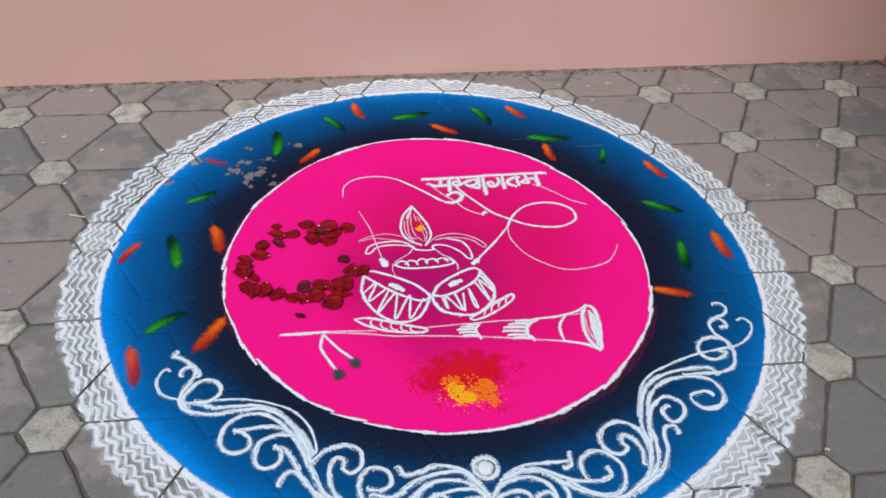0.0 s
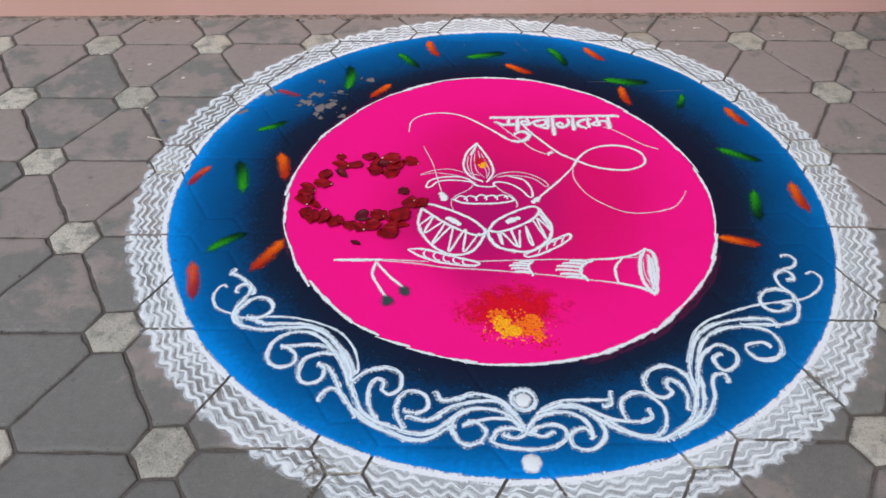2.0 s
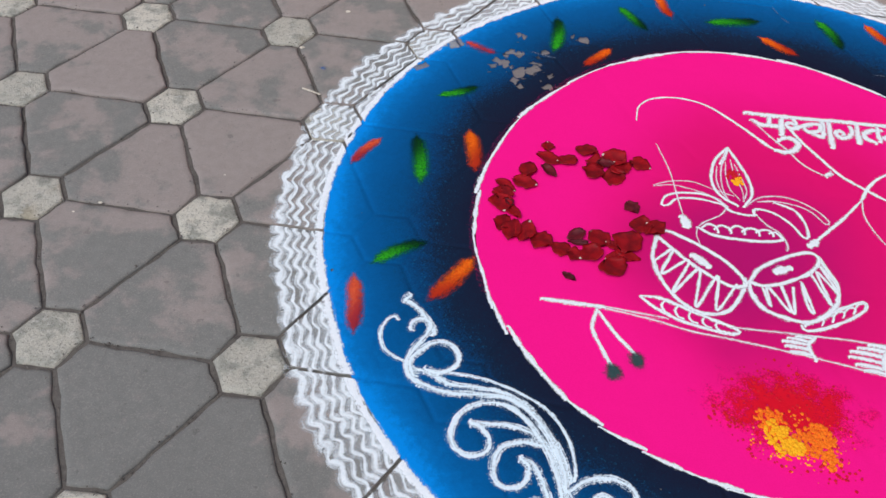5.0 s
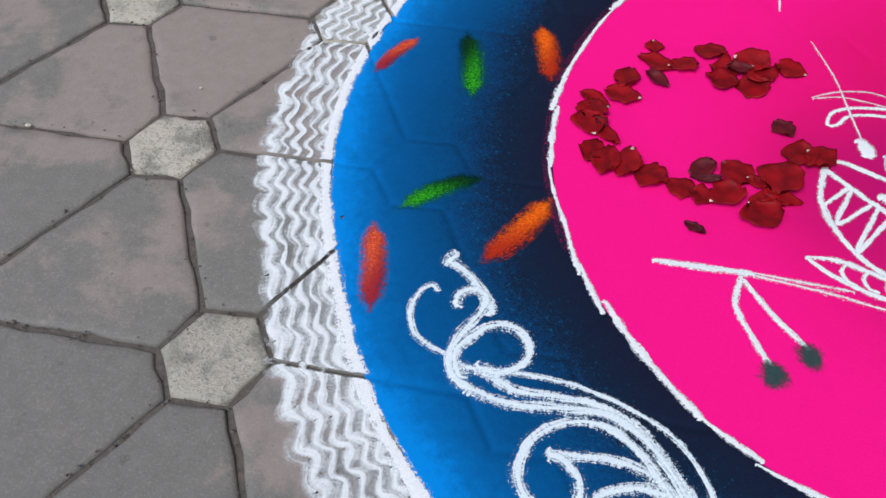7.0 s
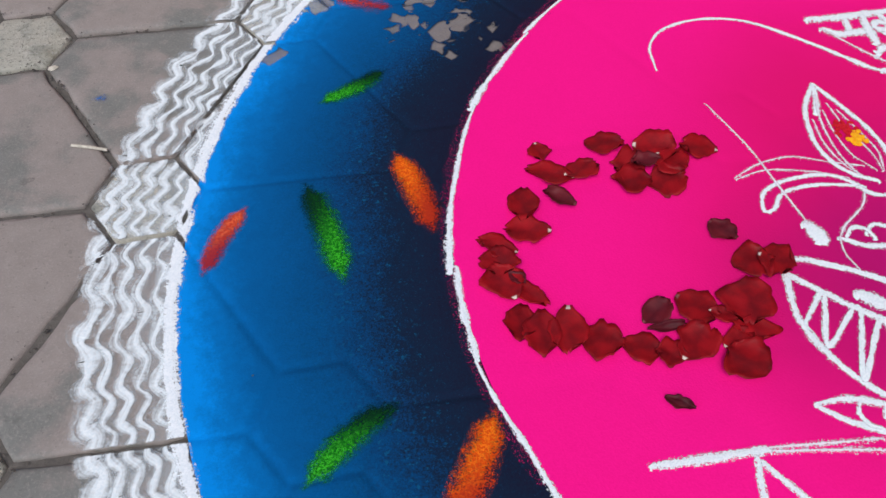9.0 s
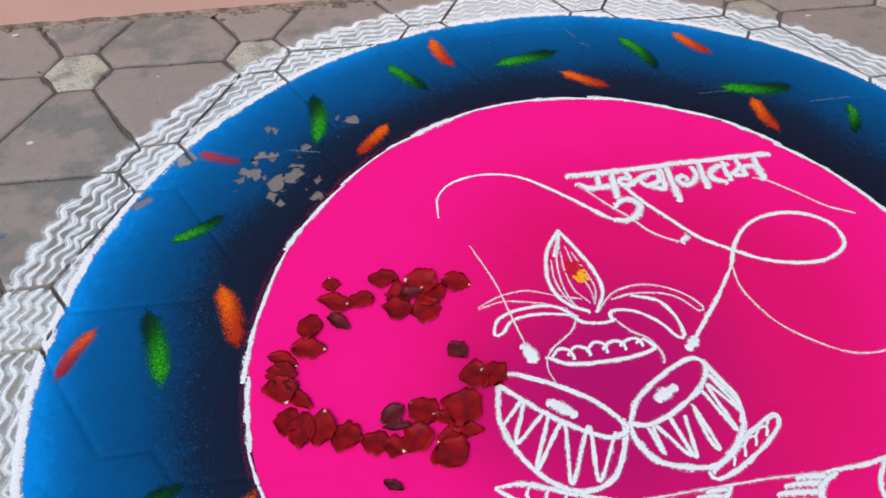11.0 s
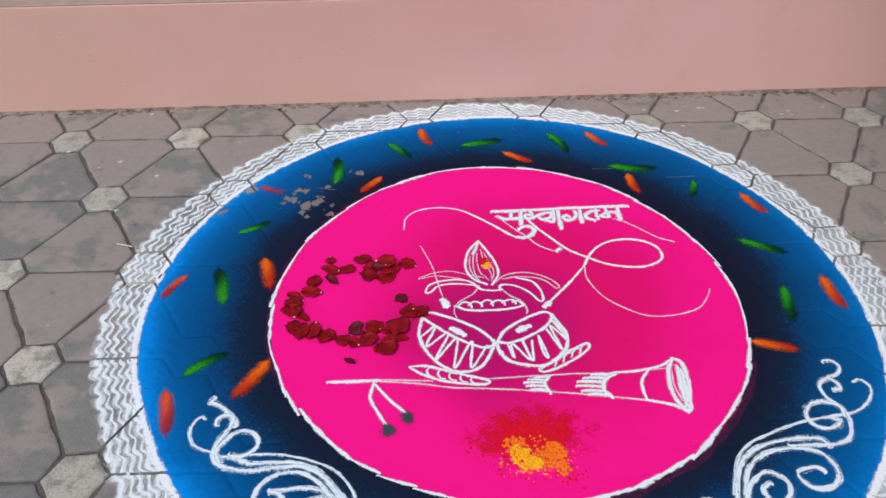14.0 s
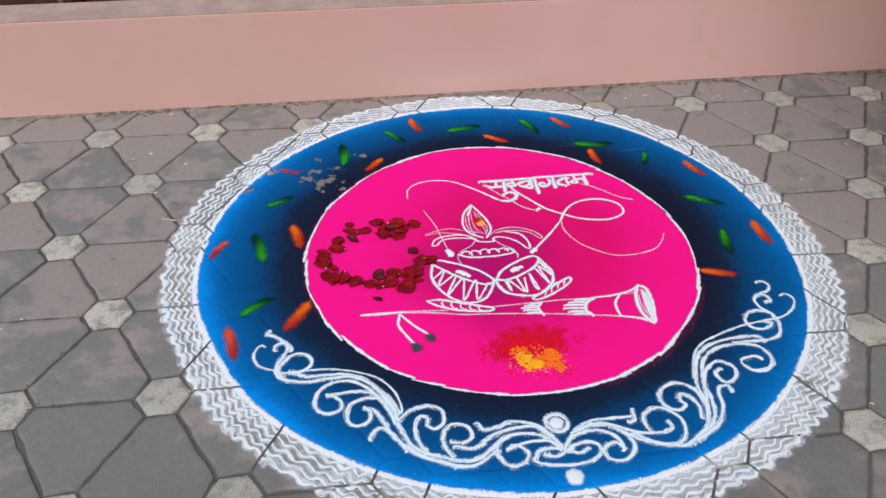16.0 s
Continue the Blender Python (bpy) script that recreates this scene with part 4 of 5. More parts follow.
PLAIN = {"greeting_lettering": "letter_stroke", "lamp_drawing": "lamp_line", "drum_drawing_a": "drum_line", "drum_drawing_b": "drum_line", "trumpet_drawing": "trumpet_line"}
for motif, pieces in MOTIFS.items():
    whole = None
    for piece in pieces:
        v, f, u = joined([piece])
        powder = SCROLL if motif.startswith("scroll") else SOLID if piece[3] > 12 else FAINT if piece[3] < 5.2 and motif not in ("drum_drawing_a", "drum_drawing_b") else WHITE
        if motif not in PLAIN:
            put("scroll_stroke" if motif.startswith("scroll") else motif, v, f, powder, rangoli, NAMES.get(motif, "white powder scrollwork line"), u, True)
        elif whole is None:
            whole = put(motif.replace("_a", "").replace("_b", "") if motif.startswith("drum_d") else motif, v, f, powder, rangoli, NAMES[motif], u, True)
        else:
            put(PLAIN[motif], v, f, powder, whole, "", u, True)


def blob(name, x, y, rx, ry, lift, height, material, label, rings=6, sides=28):
    """A round low heap of powder; UV y grows to 1 at the rim."""
    verts, faces, uvs = [(x, y, lift + height)], [], [(0, 0)]
    for i in range(1, rings + 1):
        t = i / rings
        for k in range(sides):
            a = 2 * math.pi * k / sides
            w = 1 + 0.10 * noise.noise(Vector((2 * math.cos(a), 2 * math.sin(a), x * 90)))
            verts.append((x + rx * t * w * math.cos(a), y + ry * t * w * math.sin(a), lift + height * (1 - t * t)))
            uvs.append((0, 0.74 * t))
    faces += [(0, 1 + k, 1 + (k + 1) % sides) for k in range(sides)]
    for i in range(rings - 1):
        for k in range(sides):
            a, b = 1 + i * sides, 1 + (i + 1) * sides
            faces.append((a + k, b + k, b + (k + 1) % sides, a + (k + 1) % sides))
    return put(name, verts, faces, material, rangoli, label, uvs, True)


def arc(cx, cy, r, a0, a1, n=10, wob=0.0):
    return [(cx + (r + wob * math.sin(5 * t)) * math.cos(t), cy + (r + wob * math.sin(5 * t)) * math.sin(t)) for t in (a0 + (a1 - a0) * i / n for i in range(n + 1))]


v, f, u = ribbon(arc(0.005, -0.558, 0.0215, 0, 2 * math.pi, 20), 0.011, 0.002, 0.002)
put("scroll_ring", v, f, SCROLL, rangoli, "white powder ring at the middle of the scrollwork", u, True)
blob("scroll_dot", 0.005, -0.558, 0.016, 0.016, 0.0022, 0.0025, SOLID, "white powder dot in the ring")
blob("scroll_dot", 0.008, -0.682, 0.018, 0.019, 0.0022, 0.0025, SOLID, "white powder dot under the scrollwork")

# broken white rim round the pink disc, laid in short overlapping pulls
random.seed(11)
ends = [0.0]
while ends[-1] < 2 * math.pi - 0.12:
    ends.append(ends[-1] + random.uniform(0.10, 0.24))
ends[-1] = 2 * math.pi
for start, stop in zip(ends, ends[1:]):
    a0, a1 = start - random.uniform(-0.005, 0.03), stop + random.uniform(-0.004, 0.012)
    r0, r1 = random.uniform(-0.0040, 0.0010), random.uniform(-0.0010, 0.0050)
    if random.random() < 0.3:
        r0, r1 = r1, r0
    pts = [((pink_edge(a0 + (a1 - a0) * t) + r0 + (r1 - r0) * t) * math.cos(a0 + (a1 - a0) * t), (pink_edge(a0 + (a1 - a0) * t) + r0 + (r1 - r0) * t) * math.sin(a0 + (a1 - a0) * t)) for t in (0, 0.25, 0.5, 0.75, 1)]
    v, f, u = ribbon(pts, random.uniform(0.0046, 0.0082), 0.0026 + 0.0006 * random.random(), 0.0009, wobble=0.5, grow=random.choice((1.0, 0.7, 0.45)))
    put("rim_stroke", v, f, WHITE, rangoli, "short white pull of powder round the pink disc", u, True)


# fine pale scratches in the blue powder
random.seed(61)
for x0, y0, x1, y1, w in ((442, 400, 512, 402, 2.6), (268, 445, 324, 444, 2.4), (96, 653, 106, 628, 2.6), (112, 612, 124, 599, 2.6), (-404, 406, -358, 394, 4.0)):
    bow = random.uniform(-2, 2)
    v, f, u = ribbon([(x0 / 1000, y0 / 1000), ((x0 + x1) / 2000, ((y0 + y1) / 2 + bow) / 1000), (x1 / 1000, y1 / 1000)], w / 1000, 0.0019, 0.0002, wobble=0.6)
    put("scratch", v, f, SCRATCH, rangoli, "fine pale scratch in the blue powder", u, True)

# pink dust that strayed past the rim
v, f, u = ribbon([((pink_edge(t) + 0.002) * math.cos(t), (pink_edge(t) + 0.002) * math.sin(t)) for t in (radians(95 + 2.75 * i) for i in range(41))], 0.012, 0.0020, 0.0003)
put("pink_spill", v, f, SPILL, rangoli, "stray pink powder on the navy beside the rim", u, True)
v, f, u = ribbon([((pink_edge(t) + 0.002) * math.cos(t), (pink_edge(t) + 0.002) * math.sin(t)) for t in (radians(-75 + 2 * i) for i in range(26))], 0.020, 0.0020, 0.0003)
put("pink_spill", v, f, SPILL, rangoli, "stray pink powder on the navy beside the rim", u, True)

# white border: an inner line and rows of scallops dragged over the tiles
def over_tiles(name, v, f, u, material, label):
    """Powder on the bare tiles: each vertex knows how far the nearest joint is, since none stays there."""
    ob = put(name, v, f, material, rangoli, label, u, True)
    ob.data.attributes.new("joint_gap", "FLOAT", "POINT").data.foreach_set("value", joint_distance(v).astype(np.float32))
    return ob


random.seed(23)
line = [((blue_edge(t) + 0.005 + 0.002 * noise.noise(Vector((4 * math.cos(t), 4 * math.sin(t), 9)))) * math.cos(t), (blue_edge(t) + 0.005 + 0.002 * noise.noise(Vector((4 * math.cos(t), 4 * math.sin(t), 9)))) * math.sin(t)) for t in (2 * math.pi * i / 120 for i in range(121))]
v, f, u = ribbon(line, 0.0135, 0.0012, 0.0010, wobble=0.3, gap=0.002)
over_tiles("border_line", v, f, u, EDGING, "solid white powder line round the blue ring")
ROWS_OUT = (0.0165, 0.0305, 0.0450, 0.0595, 0.0745)
SCALLOPS, PULLS = 126, 9
for n_row, off in enumerate(ROWS_OUT):
    pts = []
    for i in range(SCALLOPS * PULLS + 1):
        t = 2 * math.pi * i / (SCALLOPS * PULLS)
        c, d = math.cos(t), math.sin(t)
        ph = (i / PULLS + 0.07 * n_row + 0.55 * noise.noise(Vector((6 * c, 6 * d, 0.03 * n_row)))) % 1.0
        swing = ph / 0.62 if ph < 0.62 else (1 - ph) / 0.38
        swing = swing + (swing * swing * (3 - 2 * swing) - swing) * 0.8
        wave = (0.0092 + 0.006 * noise.noise(Vector((5 * c, 5 * d, 4 + 0.05 * n_row)))) * (swing + 0.35 * noise.noise(Vector((22 * c, 22 * d, 2 + 0.4 * n_row))))
        drift = 0.006 * noise.noise(Vector((2.2 * c, 2.2 * d, n_row * 0.2)))
        squash = 1.0 + 0.16 * noise.noise(Vector((1.3 * c, 1.3 * d, 7)))
        r = blue_edge(t) + off * squash + drift - 0.004 + wave
        pts.append((r * c, r * d))
    v, f, u = ribbon(pts, 0.0100 if n_row < 4 else 0.0165, 0.0004 + 0.0001 * n_row, 0.0004, wobble=0.85, gap=0.002)
    over_tiles("border_wave", v, f, u, WAVE, "wavy white powder line of the border")
na, nr = 2200, 22
v, f, u = [], [], []
for i in range(nr + 1):
    for k in range(na):
        t = 2 * math.pi * k / na
        r = blue_edge(t) + 0.008 + (R_OUT - R_BLUE + 0.004) * i / nr
        v.append((r * math.cos(t), r * math.sin(t), 0.00035))
        u.append((t * r, i / nr))
f = [(i * na + k, (i + 1) * na + k, (i + 1) * na + (k + 1) % na, i * na + (k + 1) % na) for i in range(nr) for k in range(na)]
over_tiles("border_dust", v, f, u, HAZE, "thin film of white powder between the waves")


def leaf_dab(kind, x0, y0, x1, y1):
    """A pinched leaf-shaped dab of powder from its bright tip to its tail, in millimetres."""
    a, b = Vector((x0, y0)) / 1000, Vector((x1, y1)) / 1000
    d = (b - a)
    size = d.length
    a, b = a - d * 0.05, b + d * 0.05
    d = b - a
    side = Vector((-d.y, d.x)).normalized()
    bend = random.uniform(-0.07, 0.07) * size
    verts, faces, uvs, n, w = [], [], [], 15, 5
    half = {"g": 0.122, "o": 0.128, "r": 0.118, "s": 0.19}[kind] * size + 0.001
    for i in range(n):
        t = i / (n - 1)
        thick = half * (0.45 + 0.55 * math.sin(math.pi * (0.06 + 0.88 * t)) ** 0.6)
        mid = a + d * t + side * bend * math.sin(math.pi * t)
        for k in range(w):
            s = 2 * k / (w - 1) - 1
            q = mid + side * thick * s * 1.25
            verts.append((q.x, q.y, 0.0020 + 0.0022 * (1 - s * s) * math.sin(math.pi * t)))
            uvs.append((t, s))
    faces = [(i * w + k, (i + 1) * w + k, (i + 1) * w + k + 1, i * w + k + 1) for i in range(n - 1) for k in range(w - 1)]
    name, mat = {"o": ("orange powder leaf dab", ORANGE), "r": ("vermilion powder dab", RED_DAB), "s": ("vermilion powder dab rubbed thin", RUBBED), "g": ("green powder leaf dab with a dark tail", GREEN)}[kind]
    put("leaf_dab", verts, faces, mat, rangoli, name, uvs, True)


random.seed(31)
leaf_dab("o", -146, 660, -120, 575)
leaf_dab("o", 284, 618, 330, 549)
leaf_dab("o", 57, 535, 127, 485)
leaf_dab("o", -248, 443, -300, 379)
leaf_dab("o", 352, 423, 361, 338)
leaf_dab("o", 599, 325, 636, 243)
leaf_dab("s", -543, 420, -472, 387)
leaf_dab("o", -501, 153, -479, 52)
leaf_dab("r", -654, 106, -693, 36)
leaf_dab("o", -459, -142, -516, -234)
leaf_dab("r", -638, -206, -617, -310)
leaf_dab("o", 670, 28, 678, -74)
leaf_dab("o", 454, -150, 541, -177)
leaf_dab("g", -232, 595, -172, 520)
leaf_dab("g", -48, 570, 65, 593)
leaf_dab("g", 181, 617, 222, 519)
leaf_dab("g", -361, 417, -361, 533)
leaf_dab("g", 309, 459, 431, 443)
leaf_dab("g", 502, 386, 477, 315)
leaf_dab("g", 533, 155, 628, 104)
leaf_dab("g", -570, 241, -497, 281)
leaf_dab("g", -567, 9, -594, 125)
leaf_dab("g", 577, 2, 561, -101)
leaf_dab("g", -614, -178, -537, -122)


def strewn(name, x, y, rx, ry, lift, material, label, parent):
    n = 24
    verts, faces, uvs = [], [], []
    for j in range(n + 1):
        for i in range(n + 1):
            s, t = 2 * i / n - 1, 2 * j / n - 1
            verts.append((x + rx * s, y + ry * t, lift + 0.0012 * max(0.0, 1 - s * s - t * t)))
            uvs.append((s * 1.4, t * 1.4))
    faces = [(j * (n + 1) + i, j * (n + 1) + i + 1, (j + 1) * (n + 1) + i + 1, (j + 1) * (n + 1) + i) for j in range(n) for i in range(n)]
    return put(name, verts, faces, material, parent, label, uvs, True)


strewn("blue_smear", -0.806, 0.286, 0.030, 0.018, 0.0003, SMEAR, "smear of blue powder on a bare stone", rangoli)
strewn("tassel", -0.238, -0.320, 0.020, 0.022, 0.0036, TASSEL, "dark green powder tassel", rangoli)
strewn("tassel", -0.204, -0.298, 0.020, 0.021, 0.0036, TASSEL, "dark green powder tassel", rangoli)


def grains(name, clusters, material, parent, label, seed, lift=0.003):
    """Many small uneven lumps strewn about the clusters (x, y, spread, count, size)."""
    rnd = random.Random(seed)
    ico = bmesh.new()
    bmesh.ops.create_icosphere(ico, subdivisions=1, radius=1.0)
    base = [v.co.copy() for v in ico.verts]
    tris = [[v.index for v in q.verts] for q in ico.faces]
    ico.free()
    verts, faces = [], []
    for cx, cy, spread, count, size in clusters:
        for _ in range(count):
            a, r = rnd.uniform(0, 2 * math.pi), spread * rnd.random() ** 0.75
            s = size * rnd.uniform(0.4, 1.15)
            n = len(verts)
            turn = Euler((rnd.random() * 6, rnd.random() * 6, rnd.random() * 6)).to_matrix()
            for c in base:
                q = turn @ (c * s * rnd.uniform(0.75, 1.2))
                verts.append((cx + r * math.cos(a) + q.x, cy + r * math.sin(a) + q.y, lift + s * 0.3 + q.z * 0.6))
            faces += [tuple(n + i for i in t) for t in tris]
    return put(name, verts, faces, material, parent, label)


heap = new("colour_powder")
heap.location = (*MIDDLE, 0)
tagged(heap, "strewn red, orange and yellow powder on the pink disc", "powder")
strewn("red_powder", 0.002, -0.346, 0.150, 0.088, 0.0032, RED_DUST, "dusting of red powder", heap)
tagged(grains("saffron_powder", ((0.036, -0.388, 0.027, 230, 0.0037), (-0.026, -0.366, 0.020, 100, 0.0034), (0.048, -0.415, 0.014, 50, 0.0036), (0.006, -0.384, 0.040, 110, 0.0030), (0.010, -0.380, 0.075, 110, 0.0016)), SAFFRON, heap, "orange powder in small lumps", 5), kind="stuff")
tagged(grains("turmeric_powder", ((-0.017, -0.384, 0.019, 95, 0.0039), (0.002, -0.404, 0.014, 75, 0.0040), (-0.018, -0.410, 0.009, 26, 0.0033), (-0.010, -0.39, 0.046, 60, 0.0016)), TURMERIC, heap, "yellow turmeric powder in small lumps", 6, 0.0034), kind="stuff")
tagged(grains("crimson_powder", ((0.0, -0.352, 0.090, 220, 0.0024), (0.06, -0.43, 0.028, 36, 0.0026), (-0.085, -0.372, 0.025, 30, 0.0026)), CRIMSON, heap, "crumbs of red powder", 7), kind="stuff")
pinch = new("colour_powder")
pinch.location = (*MIDDLE, 0)
tagged(pinch, "small pinch of red and yellow powder on the flame drawing", "powder")
tagged(grains("crimson_powder", ((-0.033, 0.112, 0.013, 60, 0.0028),), CRIMSON, pinch, "pinch of red powder", 8), kind="stuff")
tagged(grains("turmeric_powder", ((-0.027, 0.097, 0.010, 50, 0.0034),), TURMERIC, pinch, "pinch of yellow powder", 9, 0.0034), kind="stuff")


# ---- rose petals ----
def rose_petal(x, y, length, width, turn, cup, lift, dried=False, tilt=(0, 0)):
    """A cupped petal; its narrow pale base is at the start. Millimetres from the drawing's middle."""
    n, w = 11, 9
    verts, faces, uvs = [], [], []
    ln, wd = length / 1000, width / 1000
    seed = random.random() * 40
    for i in range(n):
        t = i / (n - 1)
        half = 0.56 * wd * ((0.18 + 0.82 * math.sin(0.5 * math.pi * t / 0.6)) if t < 0.6 else math.sqrt(max(0.06, 1 - ((t - 0.6) / 0.42) ** 2)))
        for k in range(w):
            s = 2 * k / (w - 1) - 1
            px = ln * (t - 0.5) - 0.10 * ln * s * s * t
            pz = cup * ln * (0.55 * s * s * (0.4 + 0.6 * t) + 0.55 * (t - 0.35) ** 2) + 0.0022 * noise.noise(Vector((t * 3, s * 2, seed))) * (0.4 + t)
            rag = 1 + 0.38 * noise.noise(Vector((t * 4.5, (s > 0) * 7.0, seed + 3))) + 0.08 * noise.noise(Vector((t * 14, (s > 0) * 7.0, seed)))
            px += ln * 0.17 * t * t * noise.noise(Vector((s * 2.6, seed, 8)))
            verts.append((px, half * s * rag, pz))
            uvs.append((t, 0.5 + 0.5 * s))
    m = len(verts)
    low = min(q[2] for q in verts)
    verts = [(a, b, c - low + 0.0007) for a, b, c in verts]
    verts += [(a, b, c - 0.0006) for a, b, c in verts]
    uvs = uvs + uvs
    for i in range(n - 1):
        for k in range(w - 1):
            q = (i * w + k, (i + 1) * w + k, (i + 1) * w + k + 1, i * w + k + 1)
            faces += [q, tuple(m + j for j in reversed(q))]
    rim = [k for k in range(w)] + [i * w + w - 1 for i in range(1, n)] + [(n - 1) * w + k for k in range(w - 2, -1, -1)] + [i * w for i in range(n - 2, 0, -1)]
    for a, b in zip(rim, rim[1:] + rim[:1]):
        faces.append((a, b, m + b, m + a))
    ob = put("rose_petal", verts, faces, DRY_PETAL if dried else PETAL, None, "", uvs, True)
    ob.matrix_world = pose(MIDDLE[0] + x / 1000, MIDDLE[1] + y / 1000, 0.0034 + lift / 1000, tilt[0] + TILTS.uniform(-7, 7), tilt[1] + TILTS.uniform(-5, 5), turn)
    return tagged(ob, "shrivelled dark purple rose petal lying on pink powder" if dried else "dark red cupped rose petal lying on pink powder", "petal", "rose petals")


random.seed(17)
TILTS = random.Random(40)
for row in ((-357, 131, 24, 22, -82, 0.18, 0), (-289, 130, 40, 30, -13, 0.22, 0), (-352, 99, 49, 28, 158, 0.15, 0), (-322, 98, 36, 27, 12, 0.18, 2),
            (-240, 114, 46, 40, -20, 0.16, 4), (-230, 94, 34, 41, -45, 0.15, 3), (-273, 96, 33, 43, 159, 0.18, 1), (-275, 77, 39, 34, 170, 0.22, 2)):
    rose_petal(*row)
for row in ((-240, 73, 41, 37, 2, 0.15, 0), (-193, 111, 37, 32, 159, 0.18, 0), (-388, 65, 45, 29, -105, 0.22, 0), (-391, 33, 44, 30, 166, 0.15, 2),
            (-423, 20, 39, 23, 152, 0.18, 0), (-425, 2, 35, 33, -103, 0.22, 2), (-426, -21, 43, 35, 108, 0.15, 3), (-407, -34, 47, 20, -53, 0.18, 0)):
    rose_petal(*row)
for row in ((-420, -64, 39, 28, -112, 0.22, 0), (-404, -78, 48, 31, -102, 0.15, 2), (-382, -80, 50, 31, -105, 0.18, 3), (-355, -93, 37, 37, -24, 0.22, 1),
            (-323, -105, 35, 30, -26, 0.15, 0), (-300, -115, 27, 26, 157, 0.18, 2), (-276, -110, 43, 33, 38, 0.22, 3), (-263, -73, 40, 35, -43, 0.15, 0)):
    rose_petal(*row)
for row in ((-242, -85, 26, 16, -33, 0.18, 1), (-214, -75, 48, 47, -113, 0.22, 2), (-220, -102, 25, 37, -105, 0.15, 0), (-238, -110, 31, 23, 20, 0.18, 0),
            (-239, -133, 37, 45, 124, 0.22, 3), (-194, -34, 40, 36, 0, 0.15, 0), (-174, -38, 33, 40, -38, 0.18, 2)):
    rose_petal(*row)
for row in ((-352, 66, 35, 19, 140, 0.32, 1), (-256, 98, 31, 17, -178, 0.25, 6), (-299, -73, 33, 23, 28, 0.28, 0), (-296, -90, 35, 9, -3, 0.32, 0), (-209, 5, 30, 23, -56, 0.25, 0), (-308, -159, 25, 11, -36, 0.28, 0), (-414, -20, 18, 13, -45, 0.32, 4)):
    rose_petal(*row, dried=True)

# ---- small litter ----
v, f = tube([(-0.0195, 0, 0.002), (0, 0.0006, 0.0022), (0.0195, 0, 0.002)], [0.0017, 0.0018, 0.0016], 6)
twig = put("match_stick", v, f, STRAW)
twig.matrix_world = pose(MIDDLE[0] - 0.809, MIDDLE[1] + 0.213, 0, 0, 0, -19)
tagged(twig, "thin pale splinter of wood lying on a paving stone", "stick")


def straws(name, x, y, spread, count, seed, label):
    rnd = random.Random(seed)
    verts, faces = [], []
    for _ in range(count):
        a, r, t = rnd.uniform(0, 6.28), spread * rnd.random(), rnd.uniform(0, 6.28)
        ln = rnd.uniform(0.005, 0.017)
        px, py = x + r * math.cos(a), y + r * math.sin(a)
        dx, dy = ln * math.cos(t), ln * math.sin(t)
        v, f = tube([(px - dx, py - dy, 0.0012), (px + dy * 0.12, py - dx * 0.12, 0.0035 + 0.003 * rnd.random()), (px + dx, py + dy, 0.0014)], [0.0004, 0.0006, 0.0004], 5)
        faces += [tuple(len(verts) + i for i in q) for q in f]
        verts += v
    return tagged(put(name, verts, faces, DULL_STRAW), label, "straw", kind="stuff")


straws("dry_grass_bits", MIDDLE[0] - 0.345, MIDDLE[1] - 0.690, 0.034, 34, 3, "dry grass bits caught in a joint of the white border")
straws("dry_grass_bits", MIDDLE[0] + 0.535, MIDDLE[1] - 0.520, 0.030, 22, 5, "dry grass bits strewn over the white border")

# crumbled mortar along the foot of the wall
rnd = random.Random(9)
ico = bmesh.new()
bmesh.ops.create_icosphere(ico, subdivisions=1, radius=1.0)
base, tris = [q.co.copy() for q in ico.verts], [[q.index for q in t.verts] for t in ico.faces]
ico.free()
verts, faces = [], []
for _ in range(900):
    x = rnd.uniform(-1.5, 3.0)
    dense = 0.5 + 0.5 * noise.noise(Vector((x * 4, 0, 0)))
    s = rnd.uniform(0.0012, 0.0058) * (0.35 + dense)
    y = WALL_Y - abs(rnd.gauss(0, 0.010)) - s * 0.4
    n = len(verts)
    for c in base:
        k = rnd.uniform(0.65, 1.25)
        verts.append((x + c.x * s * k * 1.7, y + c.y * s * k, -0.001 + s * 0.4 + c.z * s * k * 0.55))
    faces += [tuple(n + i for i in t) for t in tris]
tagged(put("mortar_crumbs", verts, faces, RUBBLE), "crumbled mortar and grit along the foot of the pink wall", "rubble", kind="stuff")
# small blisters and runs in the wall paint
rnd = random.Random(77)
verts, faces = [], []
for cx, cz, sx, sz, cnt in ((-0.45, 0.18, 0.30, 0.05, 15), (-0.1, 0.10, 0.25, 0.05, 8), (-0.62, 0.23, 0.12, 0.02, 9), (0.9, 0.16, 0.6, 0.06, 6)):
    for _ in range(cnt):
        x, z = cx + rnd.gauss(0, sx), cz + rnd.gauss(0, sz)
        w, h = rnd.uniform(0.002, 0.009), rnd.uniform(0.0008, 0.0018)
        if not 0.02 < z < LEDGE - 0.02:
            continue
        n = len(verts)
        for c in base:
            k = rnd.uniform(0.75, 1.2)
            verts.append((x + c.x * w * k, WALL_Y - 0.0002 + c.y * 0.0007, z + c.z * h * k))
        faces += [tuple(n + i for i in t) for t in tris]
tagged(put("paint_blisters", verts, faces, PAINT, smooth=True), "small blisters in the salmon paint of the low wall", "blisters", kind="stuff")
